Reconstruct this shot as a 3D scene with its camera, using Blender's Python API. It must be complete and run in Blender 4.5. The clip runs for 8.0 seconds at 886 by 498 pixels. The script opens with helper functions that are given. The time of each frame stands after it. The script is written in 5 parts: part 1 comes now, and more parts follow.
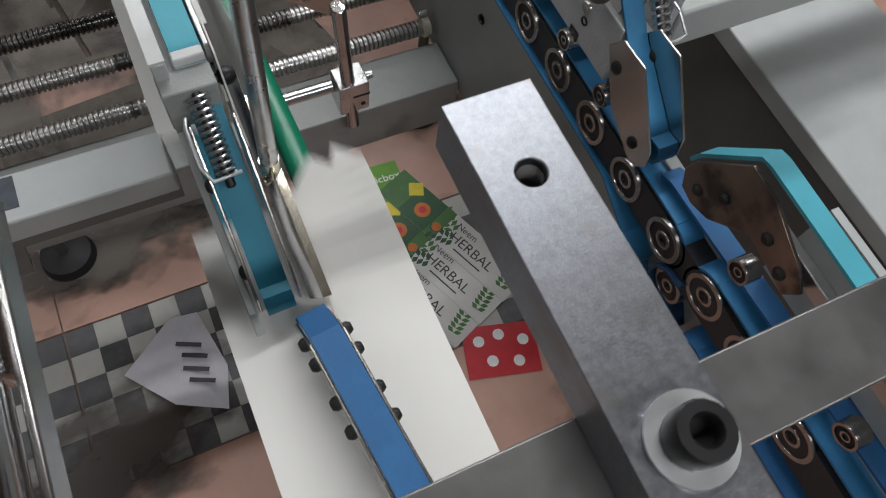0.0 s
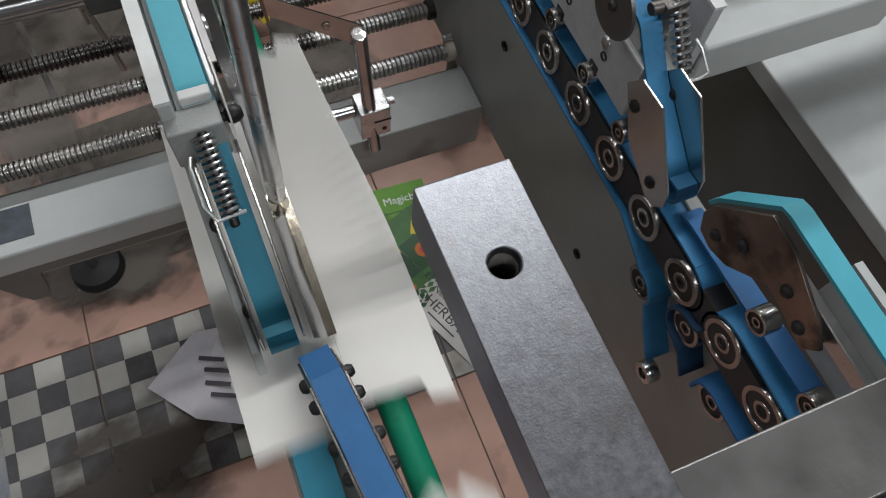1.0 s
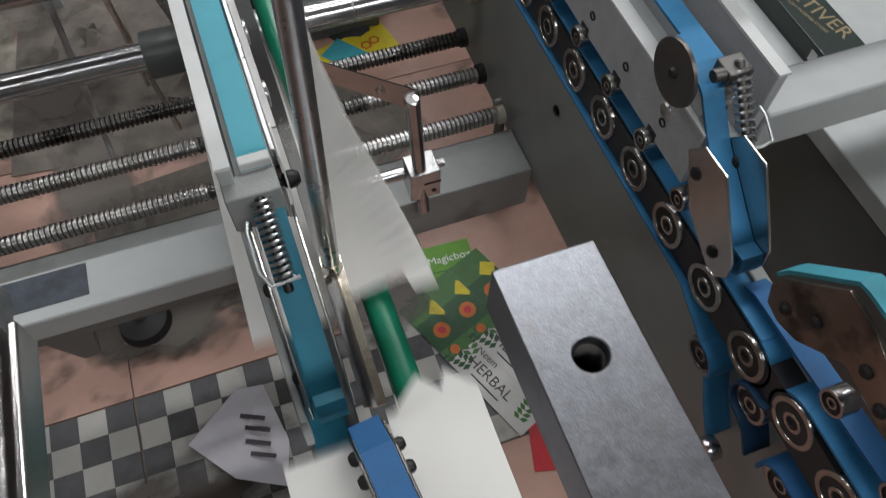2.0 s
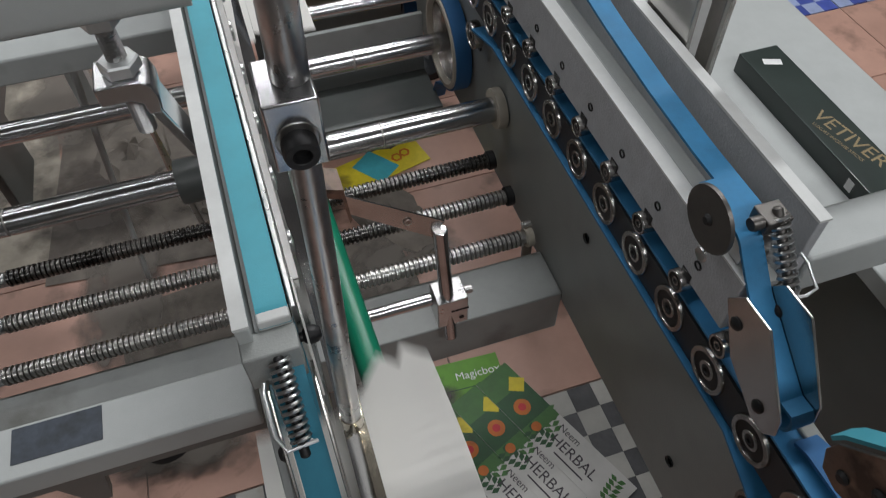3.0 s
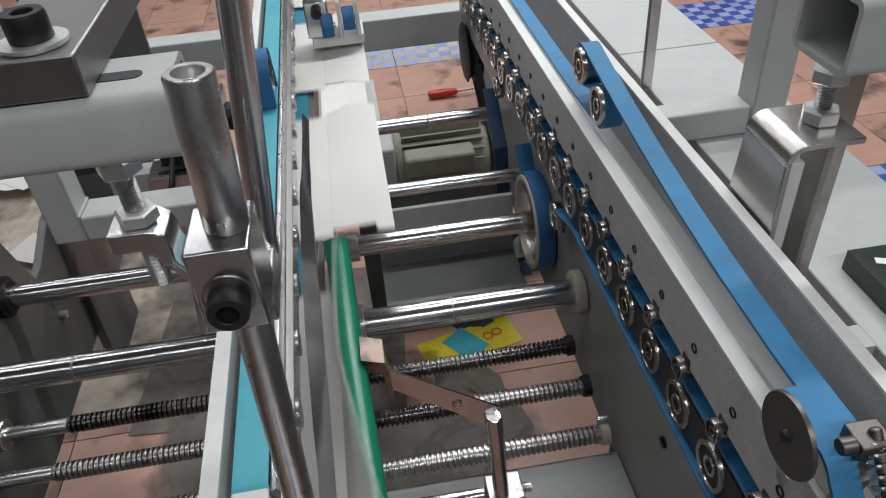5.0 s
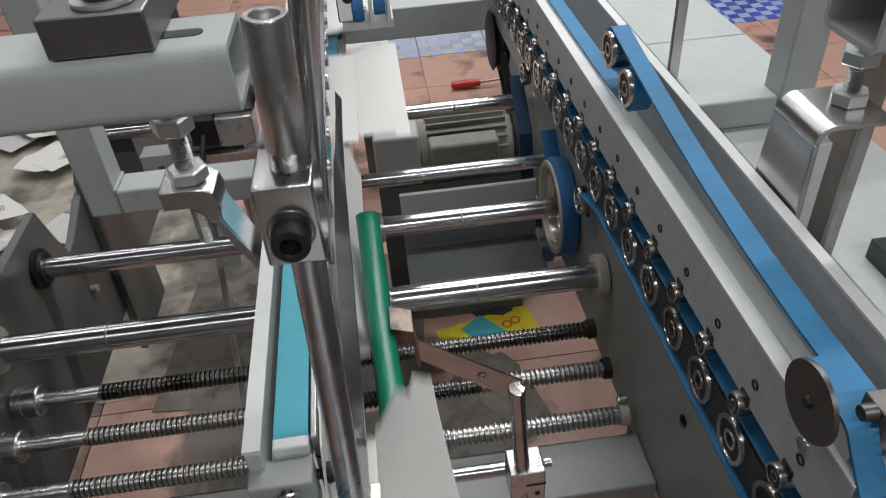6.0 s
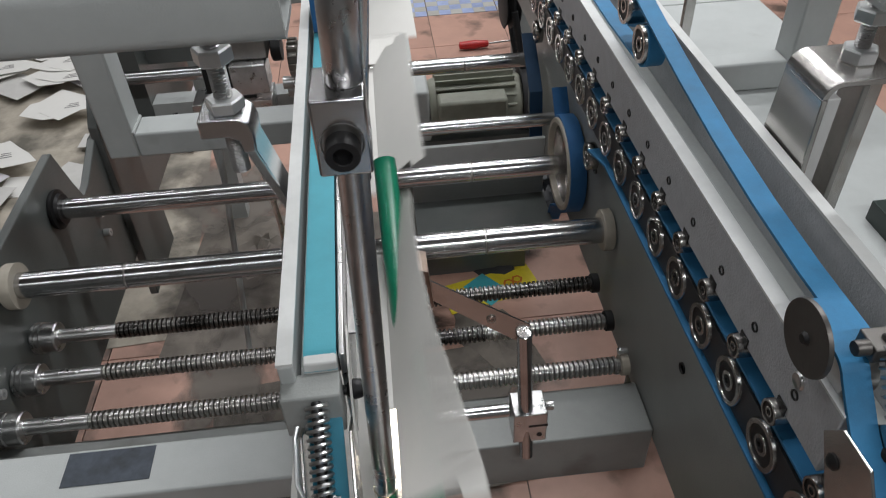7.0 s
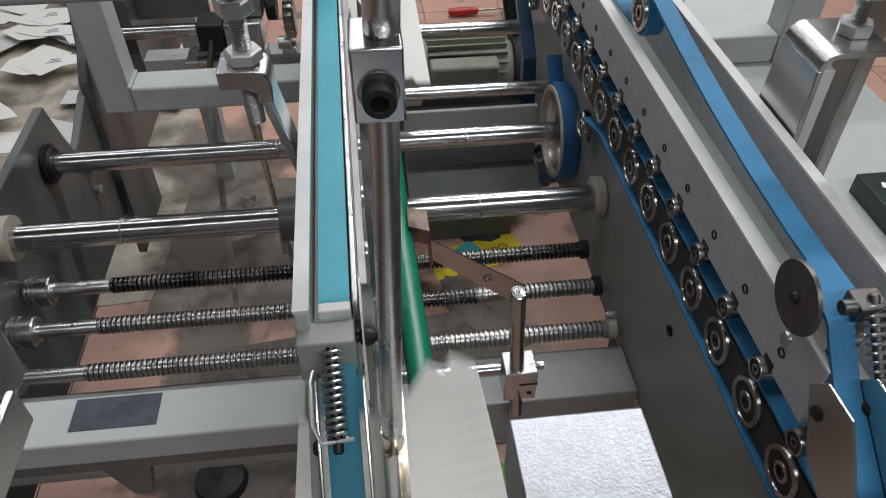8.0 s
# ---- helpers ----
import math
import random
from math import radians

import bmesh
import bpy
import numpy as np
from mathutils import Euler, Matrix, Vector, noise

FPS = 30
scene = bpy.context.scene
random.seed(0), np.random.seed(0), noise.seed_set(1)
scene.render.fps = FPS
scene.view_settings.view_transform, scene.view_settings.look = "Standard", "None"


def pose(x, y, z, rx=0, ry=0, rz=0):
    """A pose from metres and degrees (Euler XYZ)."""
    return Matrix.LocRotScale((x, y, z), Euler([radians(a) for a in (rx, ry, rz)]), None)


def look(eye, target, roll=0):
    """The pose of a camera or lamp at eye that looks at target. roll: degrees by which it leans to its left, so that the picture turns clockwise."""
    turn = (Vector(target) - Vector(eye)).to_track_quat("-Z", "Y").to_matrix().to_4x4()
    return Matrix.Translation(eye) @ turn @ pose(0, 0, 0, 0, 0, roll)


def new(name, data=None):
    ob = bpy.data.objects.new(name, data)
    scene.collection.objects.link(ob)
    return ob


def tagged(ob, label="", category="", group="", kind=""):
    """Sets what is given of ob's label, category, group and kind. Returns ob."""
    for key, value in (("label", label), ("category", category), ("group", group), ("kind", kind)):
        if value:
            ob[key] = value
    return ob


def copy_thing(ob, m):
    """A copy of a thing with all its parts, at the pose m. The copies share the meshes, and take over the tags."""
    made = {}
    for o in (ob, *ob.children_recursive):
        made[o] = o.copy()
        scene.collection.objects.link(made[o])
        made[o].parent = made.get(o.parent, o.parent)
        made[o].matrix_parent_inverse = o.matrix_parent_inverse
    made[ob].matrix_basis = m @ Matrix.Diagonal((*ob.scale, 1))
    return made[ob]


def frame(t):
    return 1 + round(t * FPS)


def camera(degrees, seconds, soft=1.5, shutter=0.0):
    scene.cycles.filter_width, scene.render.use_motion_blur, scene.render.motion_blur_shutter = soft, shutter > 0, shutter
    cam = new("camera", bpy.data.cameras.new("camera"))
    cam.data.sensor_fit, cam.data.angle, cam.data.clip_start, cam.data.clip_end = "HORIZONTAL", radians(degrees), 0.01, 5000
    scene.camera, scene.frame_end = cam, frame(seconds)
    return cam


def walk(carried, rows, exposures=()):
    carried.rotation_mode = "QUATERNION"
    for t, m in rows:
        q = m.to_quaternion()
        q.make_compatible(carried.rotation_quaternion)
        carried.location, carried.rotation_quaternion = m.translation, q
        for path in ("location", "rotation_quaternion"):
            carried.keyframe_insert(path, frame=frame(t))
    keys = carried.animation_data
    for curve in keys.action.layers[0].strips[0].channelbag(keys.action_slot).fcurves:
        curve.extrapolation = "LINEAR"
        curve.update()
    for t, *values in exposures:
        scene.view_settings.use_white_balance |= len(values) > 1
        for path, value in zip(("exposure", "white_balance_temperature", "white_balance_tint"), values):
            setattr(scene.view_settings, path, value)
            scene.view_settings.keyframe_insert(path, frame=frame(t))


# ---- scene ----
cam = camera(62.8, 8.0, soft=1.05, shutter=0.35)
PATH = [
    (0, (-0.304, -0.321, 1.301), (0.195, 0.395, -0.499), 11.7),
    (0.5, (-0.285, -0.31, 1.309), (0.169, 0.425, -0.495), 9.7),
    (1, (-0.279, -0.306, 1.303), (0.144, 0.466, -0.493), 7.5),
    (1.2, (-0.282, -0.306, 1.3), (0.132, 0.484, -0.49), 6.7),
    (2.3, (-0.284, -0.278, 1.296), (0.081, 0.741, -0.386), 0.6),
    (2.5, (-0.274, -0.267, 1.303), (0.097, 0.805, -0.344), 0.0),
    (3, (-0.269, -0.254, 1.301), (0.093, 0.917, -0.28), -1.2),
    (3.5, (-0.269, -0.257, 1.305), (0.071, 1.024, -0.192), -2.2),
    (4, (-0.236, -0.252, 1.293), (0.051, 1.169, -0.085), -3.4),
    (4.5, (-0.216, -0.238, 1.273), (0.012, 1.303, 0.019), -3.9),
    (4.7, (-0.211, -0.236, 1.267), (-0.014, 1.334, 0.043), -4.3),
    (5.8, (-0.223, -0.249, 1.265), (-0.104, 1.33, 0.043), -4.8),
    (6, (-0.226, -0.257, 1.262), (-0.114, 1.316, 0.031), -4.5),
    (6.5, (-0.235, -0.272, 1.261), (-0.127, 1.272, -0.006), -3.7),
    (7, (-0.243, -0.284, 1.262), (-0.138, 1.228, -0.042), -2.9),
    (7.5, (-0.25, -0.299, 1.263), (-0.136, 1.186, -0.072), -1.9),
    (8, (-0.263, -0.299, 1.265), (-0.109, 1.153, -0.102), -0.2),
]
EXPOSURE = ((0, 0.0), (1.2, 0.0), (2.3, -0.08), (3.0, -0.16), (3.5, -0.18), (4.0, -0.05), (4.5, 0.06), (6.0, 0.03), (7.0, 0.0), (8.0, 0.0))
walk(cam, [(t, look(eye, target, roll)) for t, eye, target, roll in PATH], EXPOSURE)


# ---- light ----
world = bpy.data.worlds.new("room_air")
scene.world = world
world.use_nodes = True
world.node_tree.nodes["Background"].inputs[0].default_value = (0.75, 0.85, 1.0, 1)
world.node_tree.nodes["Background"].inputs[1].default_value = 0.004
scene.view_settings.exposure = 0.0


def lamp(x, y, z, sx, sy, watts):
    d = bpy.data.lights.new("tube_light", "AREA")
    d.shape, d.size, d.size_y, d.energy, d.color = "RECTANGLE", sx, sy, watts, (0.96, 0.97, 0.985)
    ob = new("tube_light", d)
    ob.matrix_basis = pose(x, y, z)
    return ob


for ly in (-1.7, 1.1, 2.7, 4.3):
    for lx, watts in ((-1.9, 11), (0.65, 40)):
        lamp(lx, ly, 2.93, 2.2, 0.12, watts)

# ---- materials ----


def mat(name, color, rough=0.5, metal=0.0, var=0.12, scale=40.0, bump=0.0, bscale=400.0, coat=0.0, stain=None, stain_scale=6.0, stain_at=0.62, island=0.0, spec=0.5):
    m = bpy.data.materials.new(name)
    m.use_nodes = True
    nt = m.node_tree
    n, l = nt.nodes, nt.links
    bs = n["Principled BSDF"]
    bs.inputs["Metallic"].default_value = metal
    bs.inputs["Coat Weight"].default_value = coat
    bs.inputs["Specular IOR Level"].default_value = spec
    tc = n.new("ShaderNodeTexCoord")
    nz = n.new("ShaderNodeTexNoise")
    nz.inputs["Scale"].default_value, nz.inputs["Detail"].default_value, nz.inputs["Roughness"].default_value = scale, 6, 0.65
    l.new(tc.outputs["Object"], nz.inputs["Vector"])
    coords = tc.outputs["Object"]
    ramp = n.new("ShaderNodeValToRGB")
    c = color
    ramp.color_ramp.elements[0].position, ramp.color_ramp.elements[1].position = 0.3, 0.7
    ramp.color_ramp.elements[0].color = (*[v * (1 - var) for v in c], 1)
    ramp.color_ramp.elements[1].color = (*[min(1, v * (1 + var)) for v in c], 1)
    l.new(nz.outputs["Fac"], ramp.inputs["Fac"])
    out = ramp.outputs["Color"]
    if island:
        gi = n.new("ShaderNodeObjectInfo")
        shift = n.new("ShaderNodeVectorMath")
        shift.operation = "MULTIPLY_ADD"
        l.new(gi.outputs["Random"], shift.inputs[0])
        shift.inputs[1].default_value = (7.3, 11.9, 5.1)
        l.new(tc.outputs["Object"], shift.inputs[2])
        l.new(shift.outputs[0], nz.inputs["Vector"])
        coords = shift.outputs[0]
        hv = n.new("ShaderNodeHueSaturation")
        mr = n.new("ShaderNodeMapRange")
        mr.inputs["To Min"].default_value, mr.inputs["To Max"].default_value = 1 - island, 1 + island
        l.new(gi.outputs["Random"], mr.inputs["Value"])
        l.new(mr.outputs["Result"], hv.inputs["Value"])
        l.new(out, hv.inputs["Color"])
        out = hv.outputs["Color"]
    if stain:
        n2 = n.new("ShaderNodeTexNoise")
        n2.inputs["Scale"].default_value, n2.inputs["Detail"].default_value = stain_scale, 8
        l.new(coords, n2.inputs["Vector"])
        r2 = n.new("ShaderNodeValToRGB")
        r2.color_ramp.elements[0].position, r2.color_ramp.elements[1].position = stain_at, stain_at + 0.14
        l.new(n2.outputs["Fac"], r2.inputs["Fac"])
        mx = n.new("ShaderNodeMix")
        mx.data_type = "RGBA"
        l.new(r2.outputs["Color"], mx.inputs[0])
        l.new(out, mx.inputs[6])
        mx.inputs[7].default_value = (*stain, 1)
        out = mx.outputs[2]
    l.new(out, bs.inputs["Base Color"])
    rr = n.new("ShaderNodeMapRange")
    rr.inputs["To Min"].default_value, rr.inputs["To Max"].default_value = max(0.02, rough * 0.8), min(1, rough * 1.25)
    l.new(nz.outputs["Fac"], rr.inputs["Value"])
    l.new(rr.outputs["Result"], bs.inputs["Roughness"])
    if bump:
        nb = n.new("ShaderNodeTexNoise")
        nb.inputs["Scale"].default_value, nb.inputs["Detail"].default_value = bscale, 3
        l.new(tc.outputs["Object"], nb.inputs["Vector"])
        bp = n.new("ShaderNodeBump")
        bp.inputs["Strength"].default_value, bp.inputs["Distance"].default_value = bump, 0.0008
        l.new(nb.outputs["Fac"], bp.inputs["Height"])
        l.new(bp.outputs["Normal"], bs.inputs["Normal"])
    return m


GREY_PAINT = mat("light_grey_paint", (0.44, 0.462, 0.457), 0.42, 0, 0.05, 30, 0.22, 900, stain=(0.33, 0.34, 0.33), stain_scale=14, stain_at=0.66)
TEX_PAINT = mat("orange_peel_grey_paint", (0.44, 0.45, 0.47), 0.45, 0, 0.10, 60, 1.0, 430)
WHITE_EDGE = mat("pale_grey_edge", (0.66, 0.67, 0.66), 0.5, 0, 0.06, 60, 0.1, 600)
# dark grey paint lightened for the right plate; its brighter lighting is in the colour
PLATE_PAINT_LIT = mat("lit_dark_grey_paint", (0.26, 0.275, 0.265), 0.36, 0, 0.14, 9, 0.45, 700, stain=(0.15, 0.15, 0.14), stain_scale=4)
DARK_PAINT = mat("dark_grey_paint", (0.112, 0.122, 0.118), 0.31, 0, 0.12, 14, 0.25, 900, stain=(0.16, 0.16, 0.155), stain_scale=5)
MID_PAINT = mat("mid_grey_paint", (0.32, 0.335, 0.325), 0.45, 0, 0.12, 12, 0.3, 600, stain=(0.13, 0.125, 0.11), stain_scale=7)
BLACK = mat("black_oxide_steel", (0.012, 0.012, 0.013), 0.45, 0.1, 0.2, 80, 0.15, 500)
BLACK_GAP = mat("black_plate_and_gap_shade", (0.022, 0.024, 0.028), 0.45, 0.0, 0.3, 40, 0.1, 500)
CHROME = mat("polished_steel", (0.56, 0.56, 0.565), 0.19, 1, 0.06, 50, 0.04, 300, stain=(0.34, 0.31, 0.28), stain_scale=18, stain_at=0.63)
STEEL = mat("machined_steel", (0.58, 0.58, 0.58), 0.28, 1, 0.12, 70, 0.12, 700)
SCREW = mat("screw_steel", (0.45, 0.44, 0.425), 0.30, 1, 0.18, 20, 0.1, 500, stain=(0.20, 0.19, 0.17), stain_scale=7, stain_at=0.60)
SCREW_DARK = mat("greasy_screw_steel", (0.13, 0.125, 0.12), 0.27, 1, 0.3, 20, 0.1, 500, stain=(0.03, 0.028, 0.026), stain_scale=9, stain_at=0.52)
DULL = mat("dull_steel_disc", (0.14, 0.132, 0.125), 0.42, 0.85, 0.15, 40, 0.1, 400)
BROWN_STEEL = mat("mottled_brown_steel", (0.27, 0.21, 0.175), 0.3, 0.9, 0.25, 25, 0.1, 300, stain=(0.10, 0.085, 0.075), stain_scale=35, stain_at=0.5)
PITTED = mat("ground_pitted_steel", (0.30, 0.31, 0.335), 0.38, 1, 0.16, 480, 0.13, 1700, stain=(0.27, 0.26, 0.255), stain_scale=60, stain_at=0.56)
FLATBAR = mat("plain_steel_bar", (0.27, 0.265, 0.26), 0.42, 1, 0.08, 40, 0.12, 300, stain=(0.30, 0.29, 0.29), stain_scale=16)
STAINLESS = mat("stainless_sheet", (0.56, 0.54, 0.52), 0.24, 1, 0.08, 30, 0.05, 400, stain=(0.40, 0.35, 0.31), stain_scale=22)
WARM_METAL = mat("worn_warm_metal", (0.72, 0.66, 0.54), 0.2, 1, 0.15, 40, 0.2, 200, stain=(0.16, 0.11, 0.07), stain_scale=30, stain_at=0.60)
BRIGHT = mat("bright_chrome", (0.78, 0.78, 0.79), 0.10, 1, 0.05, 30, 0.04, 200)
ZINC = mat("zinc_washer", (0.70, 0.72, 0.72), 0.38, 0.75, 0.06, 80)
BLUE = mat("blue_belt", (0.035, 0.195, 0.385), 0.55, 0, 0.16, 35, 0.15, 900, spec=0.35)
BLUE_MID = mat("bearing_row_belt", (0.038, 0.185, 0.375), 0.5, 0, 0.12, 50, 0.15, 900, spec=0.35)
# the belt blue darkened, so shade on tucked-under runs sits in the colour
BLUE_SHADED = mat("shaded_blue_belt", (0.012, 0.045, 0.10), 0.5, 0, 0.15, 50, 0.1, 900, spec=0.35)
# royal blue; on lower runs its darker tone also carries the shade
BLUE_DARK = mat("royal_blue_belt", (0.03, 0.13, 0.31), 0.55, 0, 0.10, 50, 0.15, 900, spec=0.35)
TEAL = mat("teal_belt", (0.075, 0.37, 0.46), 0.5, 0, 0.07, 40, 0.1, 900, spec=0.35)
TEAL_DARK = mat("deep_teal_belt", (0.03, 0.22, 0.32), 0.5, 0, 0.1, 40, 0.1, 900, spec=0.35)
GREEN = mat("green_plastic", (0.008, 0.20, 0.11), 0.3, 0, 0.12, 30, 0.05, 300, stain=(0.02, 0.11, 0.07), stain_scale=40)
PAPER = mat("white_board", (0.71, 0.70, 0.67), 0.75, 0, 0.02, 30, 0.05, 900)
PAPER_GREY = mat("scrap_paper", (0.58, 0.56, 0.60), 0.8, 0, 0.06, 30)
BEARING = mat("bearing_steel", (0.40, 0.385, 0.37), 0.24, 1, 0.12, 60, 0.05, 500)
CREAM = mat("cream_casting", (0.47, 0.43, 0.36), 0.5, 0, 0.12, 40)
PINK = mat("pink_floor_tile", (0.47, 0.28, 0.22), 0.42, 0, 0.10, 9, 0.05, 200, stain=(0.11, 0.075, 0.06), stain_scale=6.5, stain_at=0.54, island=0.06)
CHK_DARK = mat("dark_checker_tile", (0.075, 0.075, 0.08), 0.45, 0, 0.3, 30, 0.05, 200, island=0.2)
CHK_LIGHT = mat("pale_checker_tile", (0.42, 0.41, 0.38), 0.45, 0, 0.12, 14, 0.05, 200, stain=(0.27, 0.23, 0.19), stain_scale=12, island=0.1)
MOS_BLUE = mat("blue_mosaic_tile", (0.06, 0.09, 0.36), 0.4, 0, 0.15, 30, island=0.2)
MOS_PALE = mat("pale_blue_mosaic_tile", (0.30, 0.36, 0.56), 0.4, 0, 0.15, 30, island=0.15)
GROUT = mat("floor_grout", (0.18, 0.14, 0.12), 0.8, 0, 0.2, 20, 0.2, 300)
WALL = mat("plaster_wall", (0.24, 0.245, 0.24), 0.8, 0, 0.05, 3, 0.1, 100)
# unseen ceiling, set dark to keep reflections in the metal low
ROOF = mat("unseen_dark_roof", (0.11, 0.112, 0.11), 0.8, 0, 0.08, 3, 0.1, 100)
MOTOR = mat("olive_grey_casting", (0.25, 0.255, 0.21), 0.5, 0, 0.15, 30, 0.2, 300)


def soaked(name, color, rough):
    """Thin oil film whose edge frays out with noise."""
    m = bpy.data.materials.new(name)
    m.use_nodes = True
    n, l = m.node_tree.nodes, m.node_tree.links
    bs = n["Principled BSDF"]
    bs.inputs["Base Color"].default_value = (*color, 1)
    bs.inputs["Roughness"].default_value = rough
    tc = n.new("ShaderNodeTexCoord")
    far = n.new("ShaderNodeVectorMath")
    far.operation = "LENGTH"
    l.new(tc.outputs["Object"], far.inputs[0])
    nz = n.new("ShaderNodeTexNoise")
    nz.inputs["Scale"].default_value, nz.inputs["Detail"].default_value = 2.6, 8
    info = n.new("ShaderNodeObjectInfo")
    sh = n.new("ShaderNodeVectorMath")
    sh.operation = "MULTIPLY_ADD"
    l.new(info.outputs["Random"], sh.inputs[0])
    sh.inputs[1].default_value = (9.1, 4.7, 3.3)
    l.new(tc.outputs["Object"], sh.inputs[2])
    l.new(sh.outputs[0], nz.inputs["Vector"])
    ad = n.new("ShaderNodeMath")
    ad.operation = "MULTIPLY_ADD"
    l.new(nz.outputs["Fac"], ad.inputs[0])
    ad.inputs[1].default_value = 1.6
    su = n.new("ShaderNodeMath")
    su.operation = "MULTIPLY"
    l.new(far.outputs["Value"], su.inputs[0])
    su.inputs[1].default_value = -1.0
    l.new(su.outputs[0], ad.inputs[2])
    mr = n.new("ShaderNodeMapRange")
    mr.inputs["From Min"].default_value, mr.inputs["From Max"].default_value = 0.0, 0.45
    mr.inputs["To Max"].default_value = 0.88
    l.new(ad.outputs[0], mr.inputs["Value"])
    l.new(mr.outputs["Result"], bs.inputs["Alpha"])
    return m


OIL = soaked("old_oil_film", (0.05, 0.038, 0.03), 0.38)
DIRT = soaked("grey_dirt_film", (0.17, 0.15, 0.13), 0.7)
GRIME = mat("grimy_concrete", (0.16, 0.14, 0.12), 0.8, 0, 0.35, 12, 0.3, 200)
CARDBOARD = mat("brown_board", (0.40, 0.36, 0.30), 0.8, 0, 0.28, 9, 0.3, 150, stain=(0.13, 0.12, 0.10), stain_scale=5, stain_at=0.5)
BOX_GREEN = mat("dark_green_carton", (0.012, 0.024, 0.020), 0.35, 0, 0.2, 30, coat=0.2)
INK_GOLD = mat("gold_ink", (0.30, 0.23, 0.12), 0.5)
INK_WHITE = mat("white_ink", (0.8, 0.8, 0.8), 0.6)
CARD_GREEN = mat("printed_green", (0.045, 0.14, 0.03), 0.5, 0, 0.2, 25)
CARD_LIME = mat("printed_lime", (0.11, 0.30, 0.02), 0.5, 0, 0.15, 25)
CARD_DEEP = mat("printed_deep_green", (0.012, 0.07, 0.02), 0.5, 0, 0.3, 25)
CARD_WHITE = mat("printed_white", (0.55, 0.54, 0.52), 0.6, 0, 0.06, 25)
INK_YELLOW = mat("yellow_ink", (0.62, 0.50, 0.02), 0.5)
INK_ORANGE = mat("orange_ink", (0.50, 0.13, 0.01), 0.5)
INK_RED = mat("red_ink", (0.50, 0.02, 0.03), 0.5)
INK_DARK = mat("dark_ink", (0.05, 0.04, 0.05), 0.6)
TAPE = mat("smudged_blue_grey_tape", (0.036, 0.046, 0.062), 0.5, 0, 0.6, 60, 0.1, 200)
RED = mat("red_plastic", (0.45, 0.02, 0.02), 0.35)
RUBBER = mat("black_rubber", (0.02, 0.02, 0.022), 0.6)

# ---- mesh helpers ----


def part(name, bm, material, parent=None, label="", smooth=True, bevel=0.0):
    me = bpy.data.meshes.new(name)
    bmesh.ops.recalc_face_normals(bm, faces=bm.faces)
    bm.to_mesh(me)
    bm.free()
    me.materials.append(material)
    ob = new(name, me)
    if smooth:
        for p in me.polygons:
            p.use_smooth = True
        me.set_sharp_from_angle(angle=radians(35))
    if bevel:
        b = ob.modifiers.new("bevel", "BEVEL")
        b.width, b.segments, b.limit_method, b.angle_limit = bevel, 2, "ANGLE", radians(40)
    if parent:
        ob.parent = parent
    if label:
        ob["label"] = label
    return ob


def thing(name, label, category, at=(0, 0, 0), group="", kind=""):
    ob = new(name)
    ob.empty_display_size = 0.02
    ob.location = at
    return tagged(ob, label, category, group, kind)


def box(x0, x1, y0, y1, z0, z1, bm=None):
    bm = bm or bmesh.new()
    v = [bm.verts.new(p) for p in ((x0, y0, z0), (x1, y0, z0), (x1, y1, z0), (x0, y1, z0), (x0, y0, z1), (x1, y0, z1), (x1, y1, z1), (x0, y1, z1))]
    for f in ((0, 3, 2, 1), (4, 5, 6, 7), (0, 1, 5, 4), (1, 2, 6, 5), (2, 3, 7, 6), (3, 0, 4, 7)):
        bm.faces.new([v[i] for i in f])
    return bm


def axis_turn(axis):
    return {"x": Euler((0, radians(90), 0)), "y": Euler((radians(-90), 0, 0)), "z": Euler((0, 0, 0))}[axis].to_matrix()


def lathe(profile, axis, at, seg=24, bm=None, turn=None):
    """profile: (radius, height along the axis); closed at both ends when the radius is 0."""
    bm = bm or bmesh.new()
    r3 = turn or axis_turn(axis)
    rings = []
    for r, h in profile:
        if r < 1e-6:
            rings.append([bm.verts.new(Vector(at) + r3 @ Vector((0, 0, h)))])
        else:
            rings.append([bm.verts.new(Vector(at) + r3 @ Vector((r * math.cos(2 * math.pi * i / seg), r * math.sin(2 * math.pi * i / seg), h))) for i in range(seg)])
    for a, b in zip(rings, rings[1:]):
        for i in range(seg):
            j = (i + 1) % seg
            q = [a[i % len(a)], a[j % len(a)], b[j % len(b)], b[i % len(b)]]
            q = [v for k, v in enumerate(q) if v not in q[:k]]
            if len(q) > 2:
                bm.faces.new(q)
    return bm


def rod(r, a, b, seg=24, bm=None, c=0.001):
    """A round bar with slightly broken edges from point a to point b."""
    d = Vector(b) - Vector(a)
    turn = d.to_track_quat("Z", "Y").to_matrix()
    n = d.length
    return lathe([(0, 0), (r - c, 0), (r, c), (r, n - c), (r - c, n), (0, n)], "z", a, seg, bm, turn)


def prism(points, axis, lo, hi, bm=None):
    """A flat outline (two coordinates) given thickness along the axis."""
    bm = bm or bmesh.new()
    put = {"x": lambda u, v, w: (w, u, v), "y": lambda u, v, w: (u, w, v), "z": lambda u, v, w: (u, v, w)}[axis]
    a = [bm.verts.new(put(u, v, lo)) for u, v in points]
    b = [bm.verts.new(put(u, v, hi)) for u, v in points]
    bm.faces.new(a)
    bm.faces.new(b[::-1])
    for i in range(len(a)):
        j = (i + 1) % len(a)
        bm.faces.new((a[i], a[j], b[j], b[i]))
    return bm


